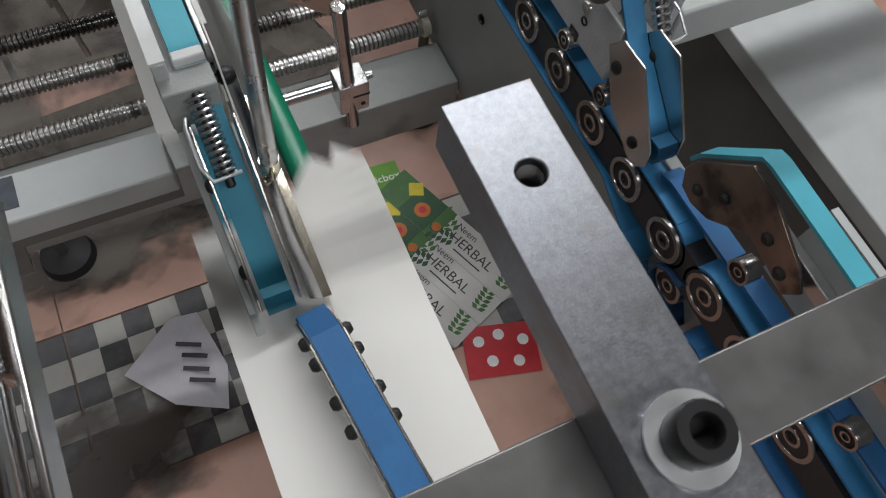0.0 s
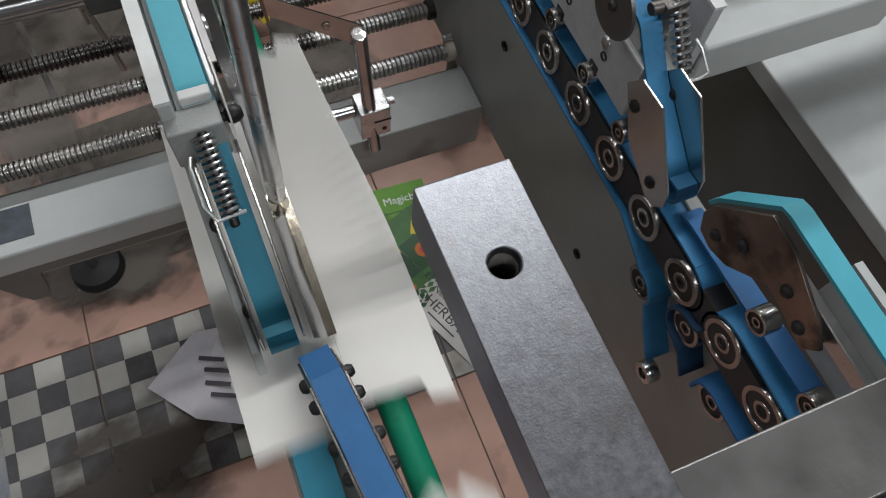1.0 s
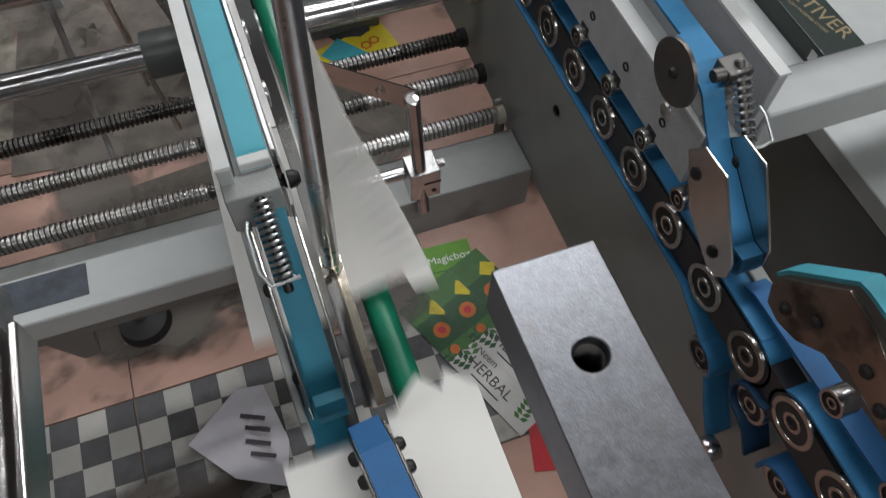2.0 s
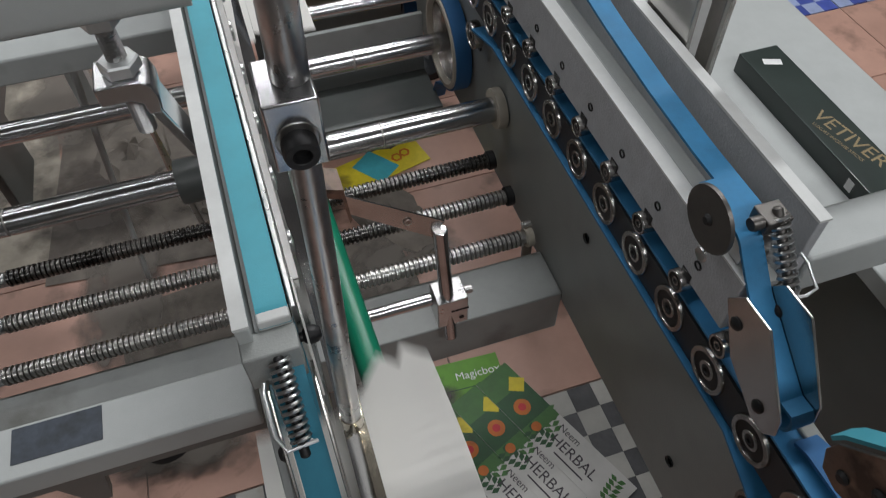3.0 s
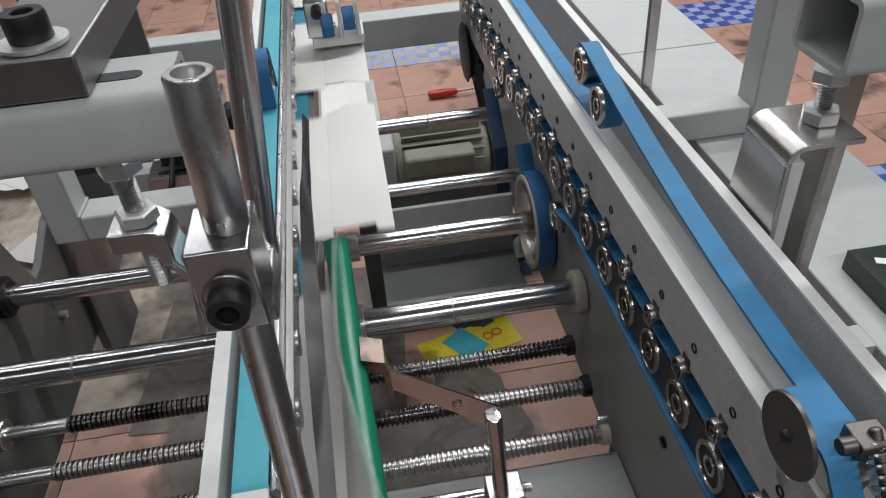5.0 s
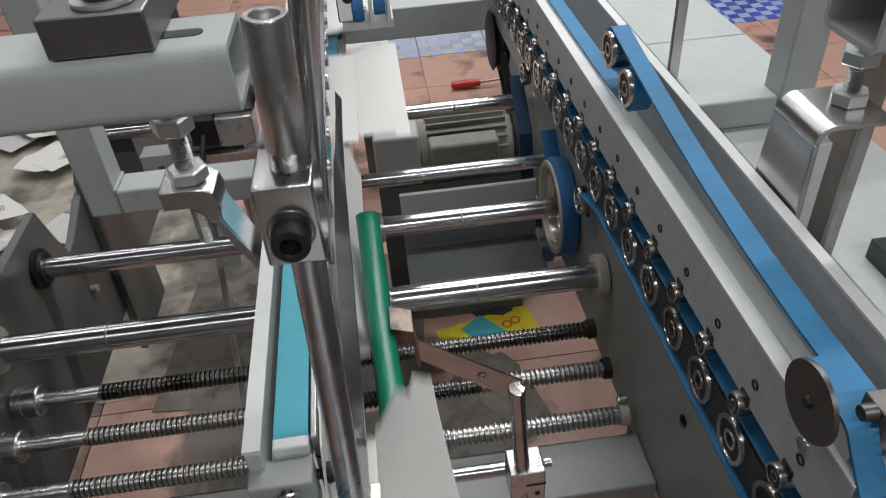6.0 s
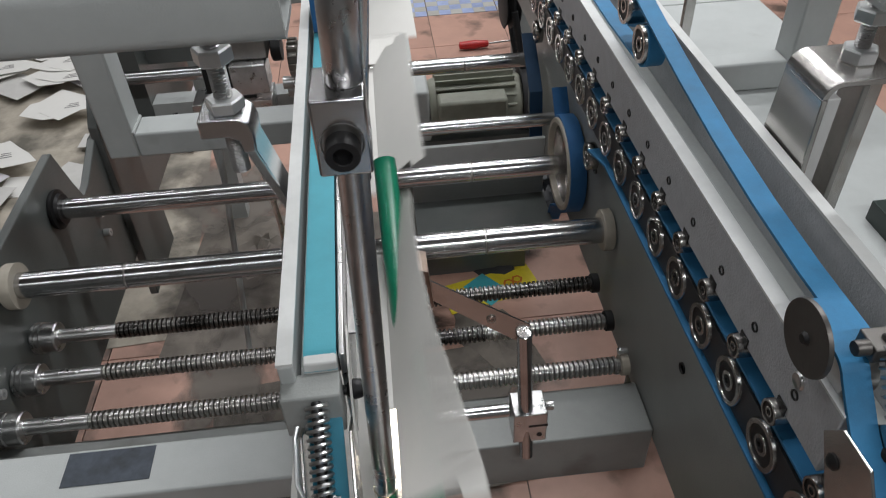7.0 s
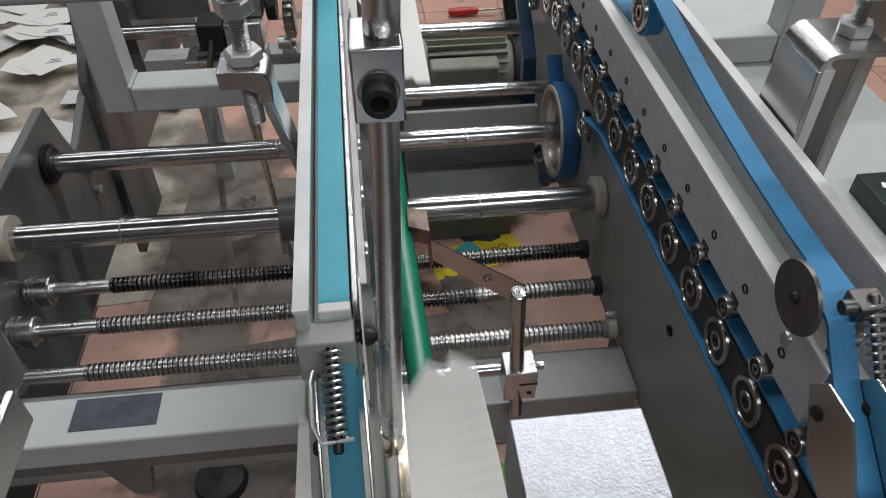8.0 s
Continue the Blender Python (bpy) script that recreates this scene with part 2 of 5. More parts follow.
def strip(path, x0, x1, th, bm=None, closed=False):
    """A belt: a path in the y-z plane, x0 to x1 wide, th thick (outwards to the left of the way)."""
    bm = bm or bmesh.new()
    n = len(path)
    rows = []
    for i, (y, z) in enumerate(path):
        p = path[(i - 1) % n] if closed or i else path[0]
        q = path[(i + 1) % n] if closed or i < n - 1 else path[-1]
        t = Vector((q[0] - p[0], q[1] - p[1])).normalized()
        ny, nz = -t[1] * th, t[0] * th
        rows.append([bm.verts.new(c) for c in ((x0, y, z), (x1, y, z), (x1, y + ny, z + nz), (x0, y + ny, z + nz))])
    pairs = list(zip(rows, rows[1:])) + ([(rows[-1], rows[0])] if closed else [])
    for a, b in pairs:
        for k in range(4):
            bm.faces.new((a[k], a[(k + 1) % 4], b[(k + 1) % 4], b[k]))
    if not closed:
        bm.faces.new(rows[0])
        bm.faces.new(rows[-1][::-1])
    return bm


def arc(cy, cz, r, a0, a1, n=8):
    return [(cy + r * math.cos(radians(a0 + (a1 - a0) * i / n)), cz + r * math.sin(radians(a0 + (a1 - a0) * i / n))) for i in range(n + 1)]


def coil(a, b, r, wire, turns, seg=14, ring=6):
    bm = bmesh.new()
    d = Vector(b) - Vector(a)
    q = d.to_track_quat("Z", "Y").to_matrix()
    n = int(turns * seg)
    rows = []
    for i in range(n + 1):
        t = 2 * math.pi * i / seg
        c = Vector((r * math.cos(t), r * math.sin(t), d.length * i / n))
        out = Vector((math.cos(t), math.sin(t), 0))
        rows.append([bm.verts.new(Vector(a) + q @ (c + out * wire * math.cos(2 * math.pi * k / ring) + Vector((0, 0, wire * math.sin(2 * math.pi * k / ring))))) for k in range(ring)])
    for u, v in zip(rows, rows[1:]):
        for k in range(ring):
            bm.faces.new((u[k], u[(k + 1) % ring], v[(k + 1) % ring], v[k]))
    bm.faces.new(rows[0][::-1])
    bm.faces.new(rows[-1])
    return bm


def sweep(points, r, seg=8):
    """A round wire through points."""
    bm = bmesh.new()
    pts = [Vector(p) for p in points]
    rows = []
    for i, p in enumerate(pts):
        t = (pts[min(i + 1, len(pts) - 1)] - pts[max(i - 1, 0)]).normalized()
        q = t.to_track_quat("Z", "Y").to_matrix()
        rows.append([bm.verts.new(p + q @ Vector((r * math.cos(2 * math.pi * k / seg), r * math.sin(2 * math.pi * k / seg), 0))) for k in range(seg)])
    for u, v in zip(rows, rows[1:]):
        for k in range(seg):
            bm.faces.new((u[k], u[(k + 1) % seg], v[(k + 1) % seg], v[k]))
    bm.faces.new(rows[0][::-1])
    bm.faces.new(rows[-1])
    return bm


def socket_bolt(at, axis, r, h, parent, name="bolt", material=None, direction=1):
    """Socket head with a hexagon recess, its head pointing along the axis."""
    prof = [(0, 0), (r * 0.98, 0), (r, h * 0.06), (r, h * 0.86), (r * 0.93, h), (r * 0.56, h), (r * 0.52, h * 0.96), (r * 0.5, h * 0.45), (0, h * 0.42)]
    m = axis_turn(axis)
    if direction < 0:
        m = m @ Euler((radians(180), 0, 0)).to_matrix()
    return part(name, lathe(prof, axis, at, 18, None, m), material or BLACK, parent)


def hexnut(at, r, h, parent, name="nut", material=None, bore=0.0):
    bm = lathe([(0, 0), (r * 0.9, 0), (r, h * 0.12), (r, h * 0.88), (r * 0.9, h), (0, h)], "z", at, 6)
    return part(name, bm, material or ZINC, parent, smooth=False)


def bearing(at, r, w, parent, name="bearing", seg=24):
    """Ball bearing whose visible face looks towards -x: outer ring, dark seal, inner ring, screw head."""
    x, y, z = at
    ob = part(name, lathe([(r * 0.76, w), (r * 0.98, w), (r, w * 0.9), (r, 0.001), (r * 0.97, 0), (r * 0.78, 0), (r * 0.76, 0.0012), (r * 0.76, w)], "x", at, seg), BEARING, parent)
    part("seal", lathe([(r * 0.38, 0.0016), (r * 0.765, 0.0016), (r * 0.765, w * 0.8), (r * 0.38, w * 0.8), (r * 0.38, 0.0016)], "x", at, seg), BLACK, ob)
    part("inner_ring", lathe([(r * 0.27, 0.0022), (r * 0.27, 0.0004), (r * 0.40, 0.0004), (r * 0.42, 0.0012), (r * 0.42, w * 0.9), (r * 0.27, 0.0022)], "x", at, 16), BEARING, ob)
    part("pin", lathe([(0, 0.0018), (r * 0.12, 0.0018), (r * 0.14, 0.0), (r * 0.20, 0.0), (r * 0.265, 0.0008), (r * 0.265, w), (0, w)], "x", at, 12), BLACK, ob)
    return ob


def threaded(r, x0, x1, y, z, pitch, depth, parent, name="thread", material=None):
    prof = [(0, x0), (r - depth, x0)]
    x = x0
    while x < x1 - pitch:
        prof += [(r - depth, x + pitch * 0.14), (r, x + pitch * 0.28), (r, x + pitch * 0.72), (r - depth, x + pitch * 0.86)]
        x += pitch
    prof += [(r - depth, x1), (0, x1)]
    return part(name, lathe(prof, "x", (0, y, z), 20), material or SCREW, parent)


def arc_pos(points, t):
    """Straight interpolation in a table of (t, value)."""
    for (a, u), (b, v) in zip(points, points[1:]):
        if t <= b:
            return u + (v - u) * (t - a) / (b - a)
    return points[-1][1]


# ---- room ----


def slab(name, bm, material, label, category, bevel=0.0):
    return tagged(part(name, bm, material, None, smooth=False, bevel=bevel), label, category, kind="structure")


floor = slab("floor", box(-4, 4, -3.5, 6.5, -0.12, -0.004), GROUT, "pink tiled workshop floor with checkered and blue mosaic border tiles", "floor")
slab("ceiling", box(-4, 4, -3.5, 6.5, 3.0, 3.1), ROOF, "plain dark grey workshop ceiling", "ceiling")
slab("wall_north", box(-4, 4, 6.5, 6.65, -0.1, 3.1), WALL, "plain pale workshop wall", "wall")
slab("wall_south", box(-4, 4, -3.65, -3.5, -0.1, 3.1), WALL, "plain pale workshop wall", "wall")
slab("wall_west", box(-4.15, -4, -3.65, 6.65, -0.1, 3.1), WALL, "plain pale workshop wall", "wall")
slab("wall_east", box(4, 4.15, -3.65, 6.65, -0.1, 3.1), WALL, "plain pale workshop wall", "wall")

# ---- right carrier: bearings, belts, channel ----
right_plate = tagged(part("side_plate", prism([(-0.75, 0.535), (0.95, 0.535), (0.95, 0.70), (1.30, 0.70), (1.30, 0.83), (-0.75, 0.83)], "x", 0.022, 0.034), PLATE_PAINT_LIT, bevel=0.0015), "dark grey painted steel side plate carrying the bearing row", "machine plate")
for hy, hz in ((0.163, 0.69), (-0.06, 0.60), (0.50, 0.70)):
    part("plate_screw", lathe([(0, 0.0), (0.0045, 0.0), (0.006, -0.002), (0.006, 0.001), (0, 0.001)], "x", (0.022, hy, hz), 12), BLACK, right_plate)

carrier = thing("bearing_carrier", "row of steel ball bearings carrying blue flat belts", "bearing conveyor", (0, 0, 0.8))
# bar coloured black; this also paints in the shadow between belt and bearings
carrier_back = part("carrier_bar", box(0.003, 0.0215, -0.42, 1.28, -0.020, 0.019), BLACK_GAP, carrier)
for k in range(-3, 20):
    bearing((0, 0.06 * k, 0), 0.0205, 0.012, carrier)
for cy, cz, cr in ((-0.152, -0.064, 0.0165), (-0.208, -0.034, 0.0165), (-0.235, 0.004, 0.0205), (-0.266, -0.057, 0.0165), (-0.289, 0.004, 0.0205), (-0.35, 0.004, 0.0205), (-0.33, -0.057, 0.0165), (0.485, -0.067, 0.018), (0.83, -0.05, 0.018)):
    bearing((0.002, cy, cz), cr, 0.012, carrier)
socket_bolt((-0.004, -0.217, -0.109), "x", 0.011, 0.012, carrier, "ball_knob", CHROME, -1)
# belt over the bearings: upper run, turn round the near bearing, lower run
part("upper_belt", strip([(1.16, 0.0235), (-0.18, 0.0235)] + arc(-0.18, 0.0, 0.0225, 90, 250, 12), 0.003, 0.026, -0.0025), BLUE_MID, carrier)
part("lower_belt", strip([(0.47, -0.049), (0.40, -0.026), (-0.10, -0.024)] + [(-0.138, -0.0415)] + arc(-0.152, -0.064, 0.0178, 75, 200, 10) + [(-0.184, -0.095), (-0.205, -0.121)], -0.002, 0.0215, -0.0025), BLUE_MID, carrier)
part("near_belt", strip([(-0.50, 0.027), (-0.235, 0.027)] + arc(-0.235, 0.004, 0.0225, 90, -30, 8), 0.003, 0.026, 0.0025), BLUE_MID, carrier)
part("near_lower_belt", strip([(-0.50, -0.037), (-0.266, -0.039)] + arc(-0.266, -0.057, 0.0185, 90, -20, 8), -0.004, 0.024, 0.0025), BLUE_DARK, carrier)
part("wrap_belt", strip([(-0.219, -0.013)] + arc(-0.208, -0.034, 0.0178, 100, -95, 12) + [(-0.222, -0.058), (-0.236, -0.075)], -0.002, 0.0215, 0.0025), BLUE_SHADED, carrier)
part("guide_belt", strip([(-0.50, 0.052), (-0.15, 0.033), (-0.14, 0.028)], 0.012, 0.03, 0.003), BLUE_DARK, carrier)

# channel beam above the bearings
beam = thing("channel_beam", "grey textured steel channel beam with small rollers and screws", "machine beam", (0, 0, 0.85))
front = part("front_wall", box(0.002, 0.013, -0.052, 1.30, -0.003, 0.0515), TEX_PAINT, beam, bevel=0.001)
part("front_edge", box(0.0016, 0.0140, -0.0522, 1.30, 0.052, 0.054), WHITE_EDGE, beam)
# floor and rail coloured darker than the walls to carry the channel's inner shadow
part("channel_floor", box(0.0132, 0.0658, -0.03, 1.30, -0.004, 0.002), MID_PAINT, beam)
part("inner_rail", box(0.0134, 0.030, -0.02, 1.30, 0.0022, 0.034), MID_PAINT, beam, bevel=0.0008)
part("back_wall", box(0.066, 0.075, -0.033, 1.30, 0.0, 0.070), TEX_PAINT, beam, bevel=0.001)
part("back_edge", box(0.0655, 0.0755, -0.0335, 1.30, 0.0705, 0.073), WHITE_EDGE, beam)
for k in range(-2, 20):
    y = 0.0 + 0.061 * k
    if y < -0.065:
        continue
    # not cut: a black patch paints the dark inside of the notch
    part("notch", box(0.001, 0.0018, y - 0.009, y + 0.003, -0.004, 0.005), BLACK, beam, smooth=False)
    bearing((-0.004, y, -0.0095), 0.0098, 0.013, beam, "small_roller", 16)
    part("set_screw", lathe([(0, 0.0015), (0.0025, 0.0015), (0.003, -0.0006), (0.0040, -0.0006), (0.0042, 0.001), (0, 0.001)], "x", (0.0015, y - 0.010, 0.021), 10), BLACK, beam)
part("pan_screw", lathe([(0, -0.001), (0.003, -0.001), (0.0055, -0.0022), (0.007, 0.0), (0, 0.001)], "x", (0.0025, -0.008, 0.033), 14), STEEL, beam)

top_belt = thing("tension_belt", "blue flat belt looped over bearing idlers above the channel", "conveyor belt", (0, 0, 0.85))
BX0, BX1 = 0.0155, 0.0335
I2 = (0.386, 0.082)
I1 = (0.446, 0.098)
part("belt_near_run", strip(arc(I1[0], I1[1], 0.0205, -70, 90, 10) + [(0.40, 0.1105), (0.34, 0.1010), (0.28, 0.0925), (0.20, 0.0832), (0.12, 0.0772), (0.05, 0.0750), (-0.022, 0.076)], BX0, BX1, -0.0026), BLUE, top_belt)
part("belt_link", strip(arc(I2[0], I2[1], 0.0205, 110, 290, 12)[::-1] + [(I1[0] - 0.012, I1[1] - 0.018)], BX0, BX1, 0.0026), BLUE, top_belt)
part("belt_far_run", strip([(1.30, 0.062), (0.50, 0.058), (I2[0] + 0.004, I2[1] - 0.0205)], BX0, BX1, 0.0026), BLUE, top_belt)
part("belt_nose_run", strip([(0.02, 0.0765)] + arc(-0.022, 0.060, 0.0165, 90, 150, 5) + [(-0.060, 0.045), (-0.118, 0.006)] + arc(-0.122, 0.000, 0.011, 140, 300, 8) + [(-0.06, 0.012)], 0.003, 0.0200, -0.0026), BLUE, top_belt)
bearing((0.012, I1[0], I1[1]), 0.0195, 0.024, top_belt, "idler")
bearing((0.012, I2[0], I2[1]), 0.0195, 0.024, top_belt, "idler")
part("end_disc", lathe([(0, 0), (0.003, 0), (0.0045, -0.0015), (0.0245, -0.0015), (0.025, 0.0), (0.025, 0.0012), (0, 0.0012)], "x", (-0.009, -0.013, 0.081), 28), DULL, top_belt, "dull steel guard disc")
part("disc_hub", lathe([(0, -0.004), (0.003, -0.0038), (0.005, -0.001), (0.005, 0.008), (0, 0.008)], "x", (-0.009, -0.013, 0.081), 14), BLACK, top_belt)
part("end_pulley", lathe([(0, 0), (0.0155, 0), (0.0155, 0.022), (0, 0.022)], "x", (0.006, -0.022, 0.060), 20), STEEL, top_belt)
part("axle_cap", lathe([(0, 0), (0.0045, 0), (0.005, 0.001), (0.005, 0.008), (0, 0.008)], "x", (0.008, -0.030, 0.088), 12), DULL, top_belt)
nose_pts = [(-0.054, 0.046), (-0.066, 0.063), (-0.093, 0.064), (-0.133, 0.015), (-0.136, 0.0), (-0.128, -0.012), (-0.115, -0.013), (-0.078, 0.008)]
for nx in (-0.0095, 0.0205):
    nose = part("nose_plate", prism(nose_pts, "x", nx, nx + 0.002), STAINLESS, top_belt, "stainless nose plate with two screws", bevel=0.0005)
    for sy, sz in ((-0.070, 0.038), (-0.115, 0.003)):
        part("nose_screw", lathe([(0, -0.0035), (0.003, -0.003), (0.0052, -0.001), (0.0052, 0.0005), (0, 0.0005)], "x", (nx, sy, sz), 14), BLACK, nose)
part("bracket_top", box(0.017, 0.036, -0.036, -0.018, 0.080, 0.091), DULL, top_belt, bevel=0.001)
part("spring", coil((0.0285, -0.030, 0.090), (0.0285, -0.068, 0.049), 0.0060, 0.0013, 10), STEEL, top_belt, "steel coil spring")
part("spring_pin", rod(0.0034, (0.0285, -0.026, 0.094), (0.0285, -0.073, 0.044), 12), DULL, top_belt)
part("hook_wire", sweep([(0.022, -0.069, 0.048), (0.040, -0.070, 0.048), (0.049, -0.068, 0.049), (0.049, -0.052, 0.058), (0.046, -0.046, 0.062)], 0.0012), ZINC, top_belt)

# second belt unit nearer the feeder
near_unit = thing("lower_feed_unit", "brownish stainless bracket with teal belt over its top", "belt unit", (0, 0, 0.85))
plate_pts = [(-0.160, 0.030), (-0.163, 0.043), (-0.197, 0.088), (-0.222, 0.086), (-0.262, 0.068), (-0.275, 0.055), (-0.268, 0.040), (-0.240, 0.045), (-0.226, 0.047), (-0.197, 0.018), (-0.180, 0.012), (-0.166, 0.015)]
# stainless plate: the brown it reflects is put into its mottled base colour
bracket = part("bracket", prism(plate_pts, "x", -0.002, 0.001), BROWN_STEEL, near_unit, "mottled steel plate coloured brown by its reflection", bevel=0.0005)
for sy, sz in ((-0.178, 0.028), (-0.197, 0.047), (-0.236, 0.060), (-0.257, 0.050)):
    part("screw", lathe([(0, -0.003), (0.003, -0.0028), (0.0048, -0.001), (0.0048, 0.001), (0, 0.001)], "x", (-0.002, sy, sz), 14), BLACK, bracket)
part("belt", strip([(-0.155, 0.034), (-0.160, 0.046), (-0.195, 0.093), (-0.203, 0.095), (-0.50, 0.090)], 0.003, 0.018, 0.003), TEAL, near_unit, "bright teal flat belt")
part("side_bar", box(0.006, 0.014, -0.50, -0.205, 0.050, 0.064), STEEL, near_unit, bevel=0.001)
for ry in (-0.24, -0.30, -0.36):
    bearing((-0.005, ry, 0.018), 0.0100, 0.013, near_unit, "small_roller", 16)
part("rear_plate", box(0.028, 0.034, -0.60, -0.24, 0.0, 0.085), GREY_PAINT, near_unit)

# cross tube, right frame
tube = thing("cross_tube", "light grey square cross tube welded to the channel", "frame tube")
part("tube_body", box(0.0765, 0.275, -0.036, 0.006, 0.835, 0.878), GREY_PAINT, tube, bevel=0.003)

frame_r = thing("machine_side_frame", "light grey machine side frame with flat top ledge", "machine frame", (0, 0, 0))
part("top_ledge", box(0.258, 0.445, -1.2, 0.96, 0.695, 0.72), GREY_PAINT, frame_r, bevel=0.002)
part("top_ledge", box(0.258, 0.445, 0.963, 2.4, 0.695, 0.72), GREY_PAINT, frame_r, bevel=0.002)
part("inner_panel", box(0.268, 0.280, -1.2, 2.4, 0.05, 0.694), DARK_PAINT, frame_r)
part("outer_panel", box(0.430, 0.440, -1.2, 2.4, 0.05, 0.694), GREY_PAINT, frame_r)
part("foot_rail", box(0.27, 0.44, -1.2, 2.4, 0.0, 0.05), DARK_PAINT, frame_r)

post = thing("frame_post", "light grey square steel post on the side frame ledge", "post")
part("post_tube", box(0.335, 0.385, 0.63, 0.68, 0.7205, 2.1), GREY_PAINT, post, bevel=0.003)
part("cross_tube", box(0.078, 0.3345, 0.635, 0.675, 0.7205, 0.765), GREY_PAINT, post, bevel=0.003)
strut = thing("flat_strut", "narrow stainless upright strut behind the channel", "strut")
part("strut_bar", box(0.245, 0.262, 0.815, 0.825, 0.7205, 1.6), STAINLESS, strut, bevel=0.001)


def square_tube(x0, x1, y0, y1, z0, z1, w):
    """A hollow tube along x, open at both ends, with rounded outer corners."""
    bm = bmesh.new()
    def ring(r, inset):
        pts = []
        a, b, c, d = y0 + inset, y1 - inset, z0 + inset, z1 - inset
        for cy, cz, s in ((b - r, d - r, 0), (a + r, d - r, 90), (a + r, c + r, 180), (b - r, c + r, 270)):
            for i in range(5):
                t = radians(s + 22.5 * i)
                pts.append((cy + r * math.cos(t), cz + r * math.sin(t)))
        return pts
    rings = [[bm.verts.new((x, y, z)) for y, z in ring(r, i)] for x, r, i in ((x0, 0.007, 0), (x1, 0.007, 0), (x1, 0.004, w), (x0, 0.004, w))]
    for a, b in zip(rings, rings[1:] + rings[:1]):
        for k in range(20):
            bm.faces.new((a[k], a[(k + 1) % 20], b[(k + 1) % 20], b[k]))
    return bm


# overhead cross tubes with their hanging clamps
def slot_outline(x0, x1, y, r, z0, z1):
    """A long slot with round ends."""
    pts = [(x1 - r + r * math.cos(radians(a)), y + r * math.sin(radians(a))) for a in range(-90, 91, 20)]
    pts += [(x0 + r + r * math.cos(radians(a)), y + r * math.sin(radians(a))) for a in range(90, 271, 20)]
    return prism(pts, "z", z0, z1)


beam_r = thing("overhead_tube", "light grey square tube with open end above the channel", "frame tube")
part("tube_body", square_tube(0.0671, 0.60, 0.1214, 0.1807, 1.0684, 1.1153, 0.004), GREY_PAINT, beam_r)
part("tube_leg", box(0.60, 0.65, 0.1214, 0.1807, 0.0, 1.1153), GREY_PAINT, beam_r, bevel=0.003)
clamp_r = thing("hanging_clamp", "polished bent steel clamp bolted under the overhead tube", "clamp")
CX, CZ = 0.0924, 0.9812
part("clamp_plate", prism([(0.1634, 0.80), (0.2475, 0.80), (0.2388, 0.88), (0.2277, CZ), (0.1684, CZ)], "x", CX - 0.0148, CX - 0.0098), STAINLESS, clamp_r, "bent stainless clamp plate", bevel=0.0008)
outer = arc(CX, CZ, 0.0148, 180, 90, 8) + [(0.135, CZ + 0.0148)]
inner = [(0.135, CZ + 0.0098)] + arc(CX, CZ, 0.0098, 90, 180, 8)
part("clamp_top", prism(outer + inner, "y", 0.1684, 0.2277), STAINLESS, clamp_r, bevel=0.0006)
part("clamp_edge", box(CX - 0.0095, CX + 0.001, 0.1696, 0.1807, 0.80, CZ), WHITE_EDGE, clamp_r, bevel=0.001)
part("clamp_leg", box(0.1078, 0.1134, 0.1696, 0.198, 0.80, CZ + 0.0096), SCREW, clamp_r, bevel=0.001)
part("stud", lathe([(0, 0)] + [(0.0062 - 0.0010 * (i % 2), 0.001 * i) for i in range(92)] + [(0, 0.092)], "z", (0.1165, 0.1993, 0.9707), 14), STEEL, clamp_r, smooth=False)
for nz in (CZ + 0.015, 1.0276, 1.0684 - 0.0112):
    hexnut((0.1165, 0.1993, nz), 0.0138, 0.011, clamp_r)
leg_r = thing("leg_plate", "dark flat steel upright behind the clamp", "machine plate")
part("leg_bar", box(0.14, 0.1647, 0.2215, 0.2271, 0.7205, 1.0677), STAINLESS, leg_r, bevel=0.001)
part("leg_foot", box(0.14, 0.2575, 0.2104, 0.2413, 0.700, 0.7200), GREY_PAINT, leg_r)

beam_l = thing("overhead_tube", "light grey square tube with slotted top above the teal carrier", "frame tube")
part("tube_body", square_tube(-0.95, -0.2886, 0.041, 0.089, 1.1165, 1.148, 0.0035), GREY_PAINT, beam_l)
# black inlay on the closed top paints the slot's dark inside
part("slot", slot_outline(-0.345, -0.3005, 0.0625, 0.0042, 1.1476, 1.1484), BLACK_GAP, beam_l)
part("tube_leg", box(-1.0, -0.95, 0.041, 0.089, 0.0, 1.148), GREY_PAINT, beam_l, bevel=0.003)
arm_l = thing("adjusting_bar", "machined steel bar bolted on the slotted tube", "steel bar")
part("bar", box(-0.361, -0.3175, 0.044, 0.20, 1.1486, 1.166), FLATBAR, arm_l, bevel=0.001)
part("washer", lathe([(0.006, 0), (0.013, 0), (0.0135, 0.001), (0.0135, 0.002), (0.006, 0.002), (0.006, 0)], "z", (-0.336, 0.060, 1.1662), 24), ZINC, arm_l)
socket_bolt((-0.336, 0.060, 1.1682), "z", 0.0085, 0.011, arm_l)
clamp_l = thing("hanging_clamp", "polished bent steel arm bolted under the overhead tube", "clamp")
part("clamp_head", prism([(-0.354, 1.041), (-0.338, 1.041), (-0.333, 1.038), (-0.332, 1.030), (-0.324, 1.030), (-0.323, 1.042), (-0.325, 1.049), (-0.330, 1.0528), (-0.336, 1.0533), (-0.354, 1.0533)], "y", 0.088, 0.114), CHROME, clamp_l, bevel=0.0012)
bm = bmesh.new()
for x in (-0.332, -0.325):
    for y, z in ((0.088, 1.034), (0.114, 1.038), (0.398, 0.675), (0.372, 0.665)):
        bm.verts.new((x, y, z))
bm.verts.ensure_lookup_table()
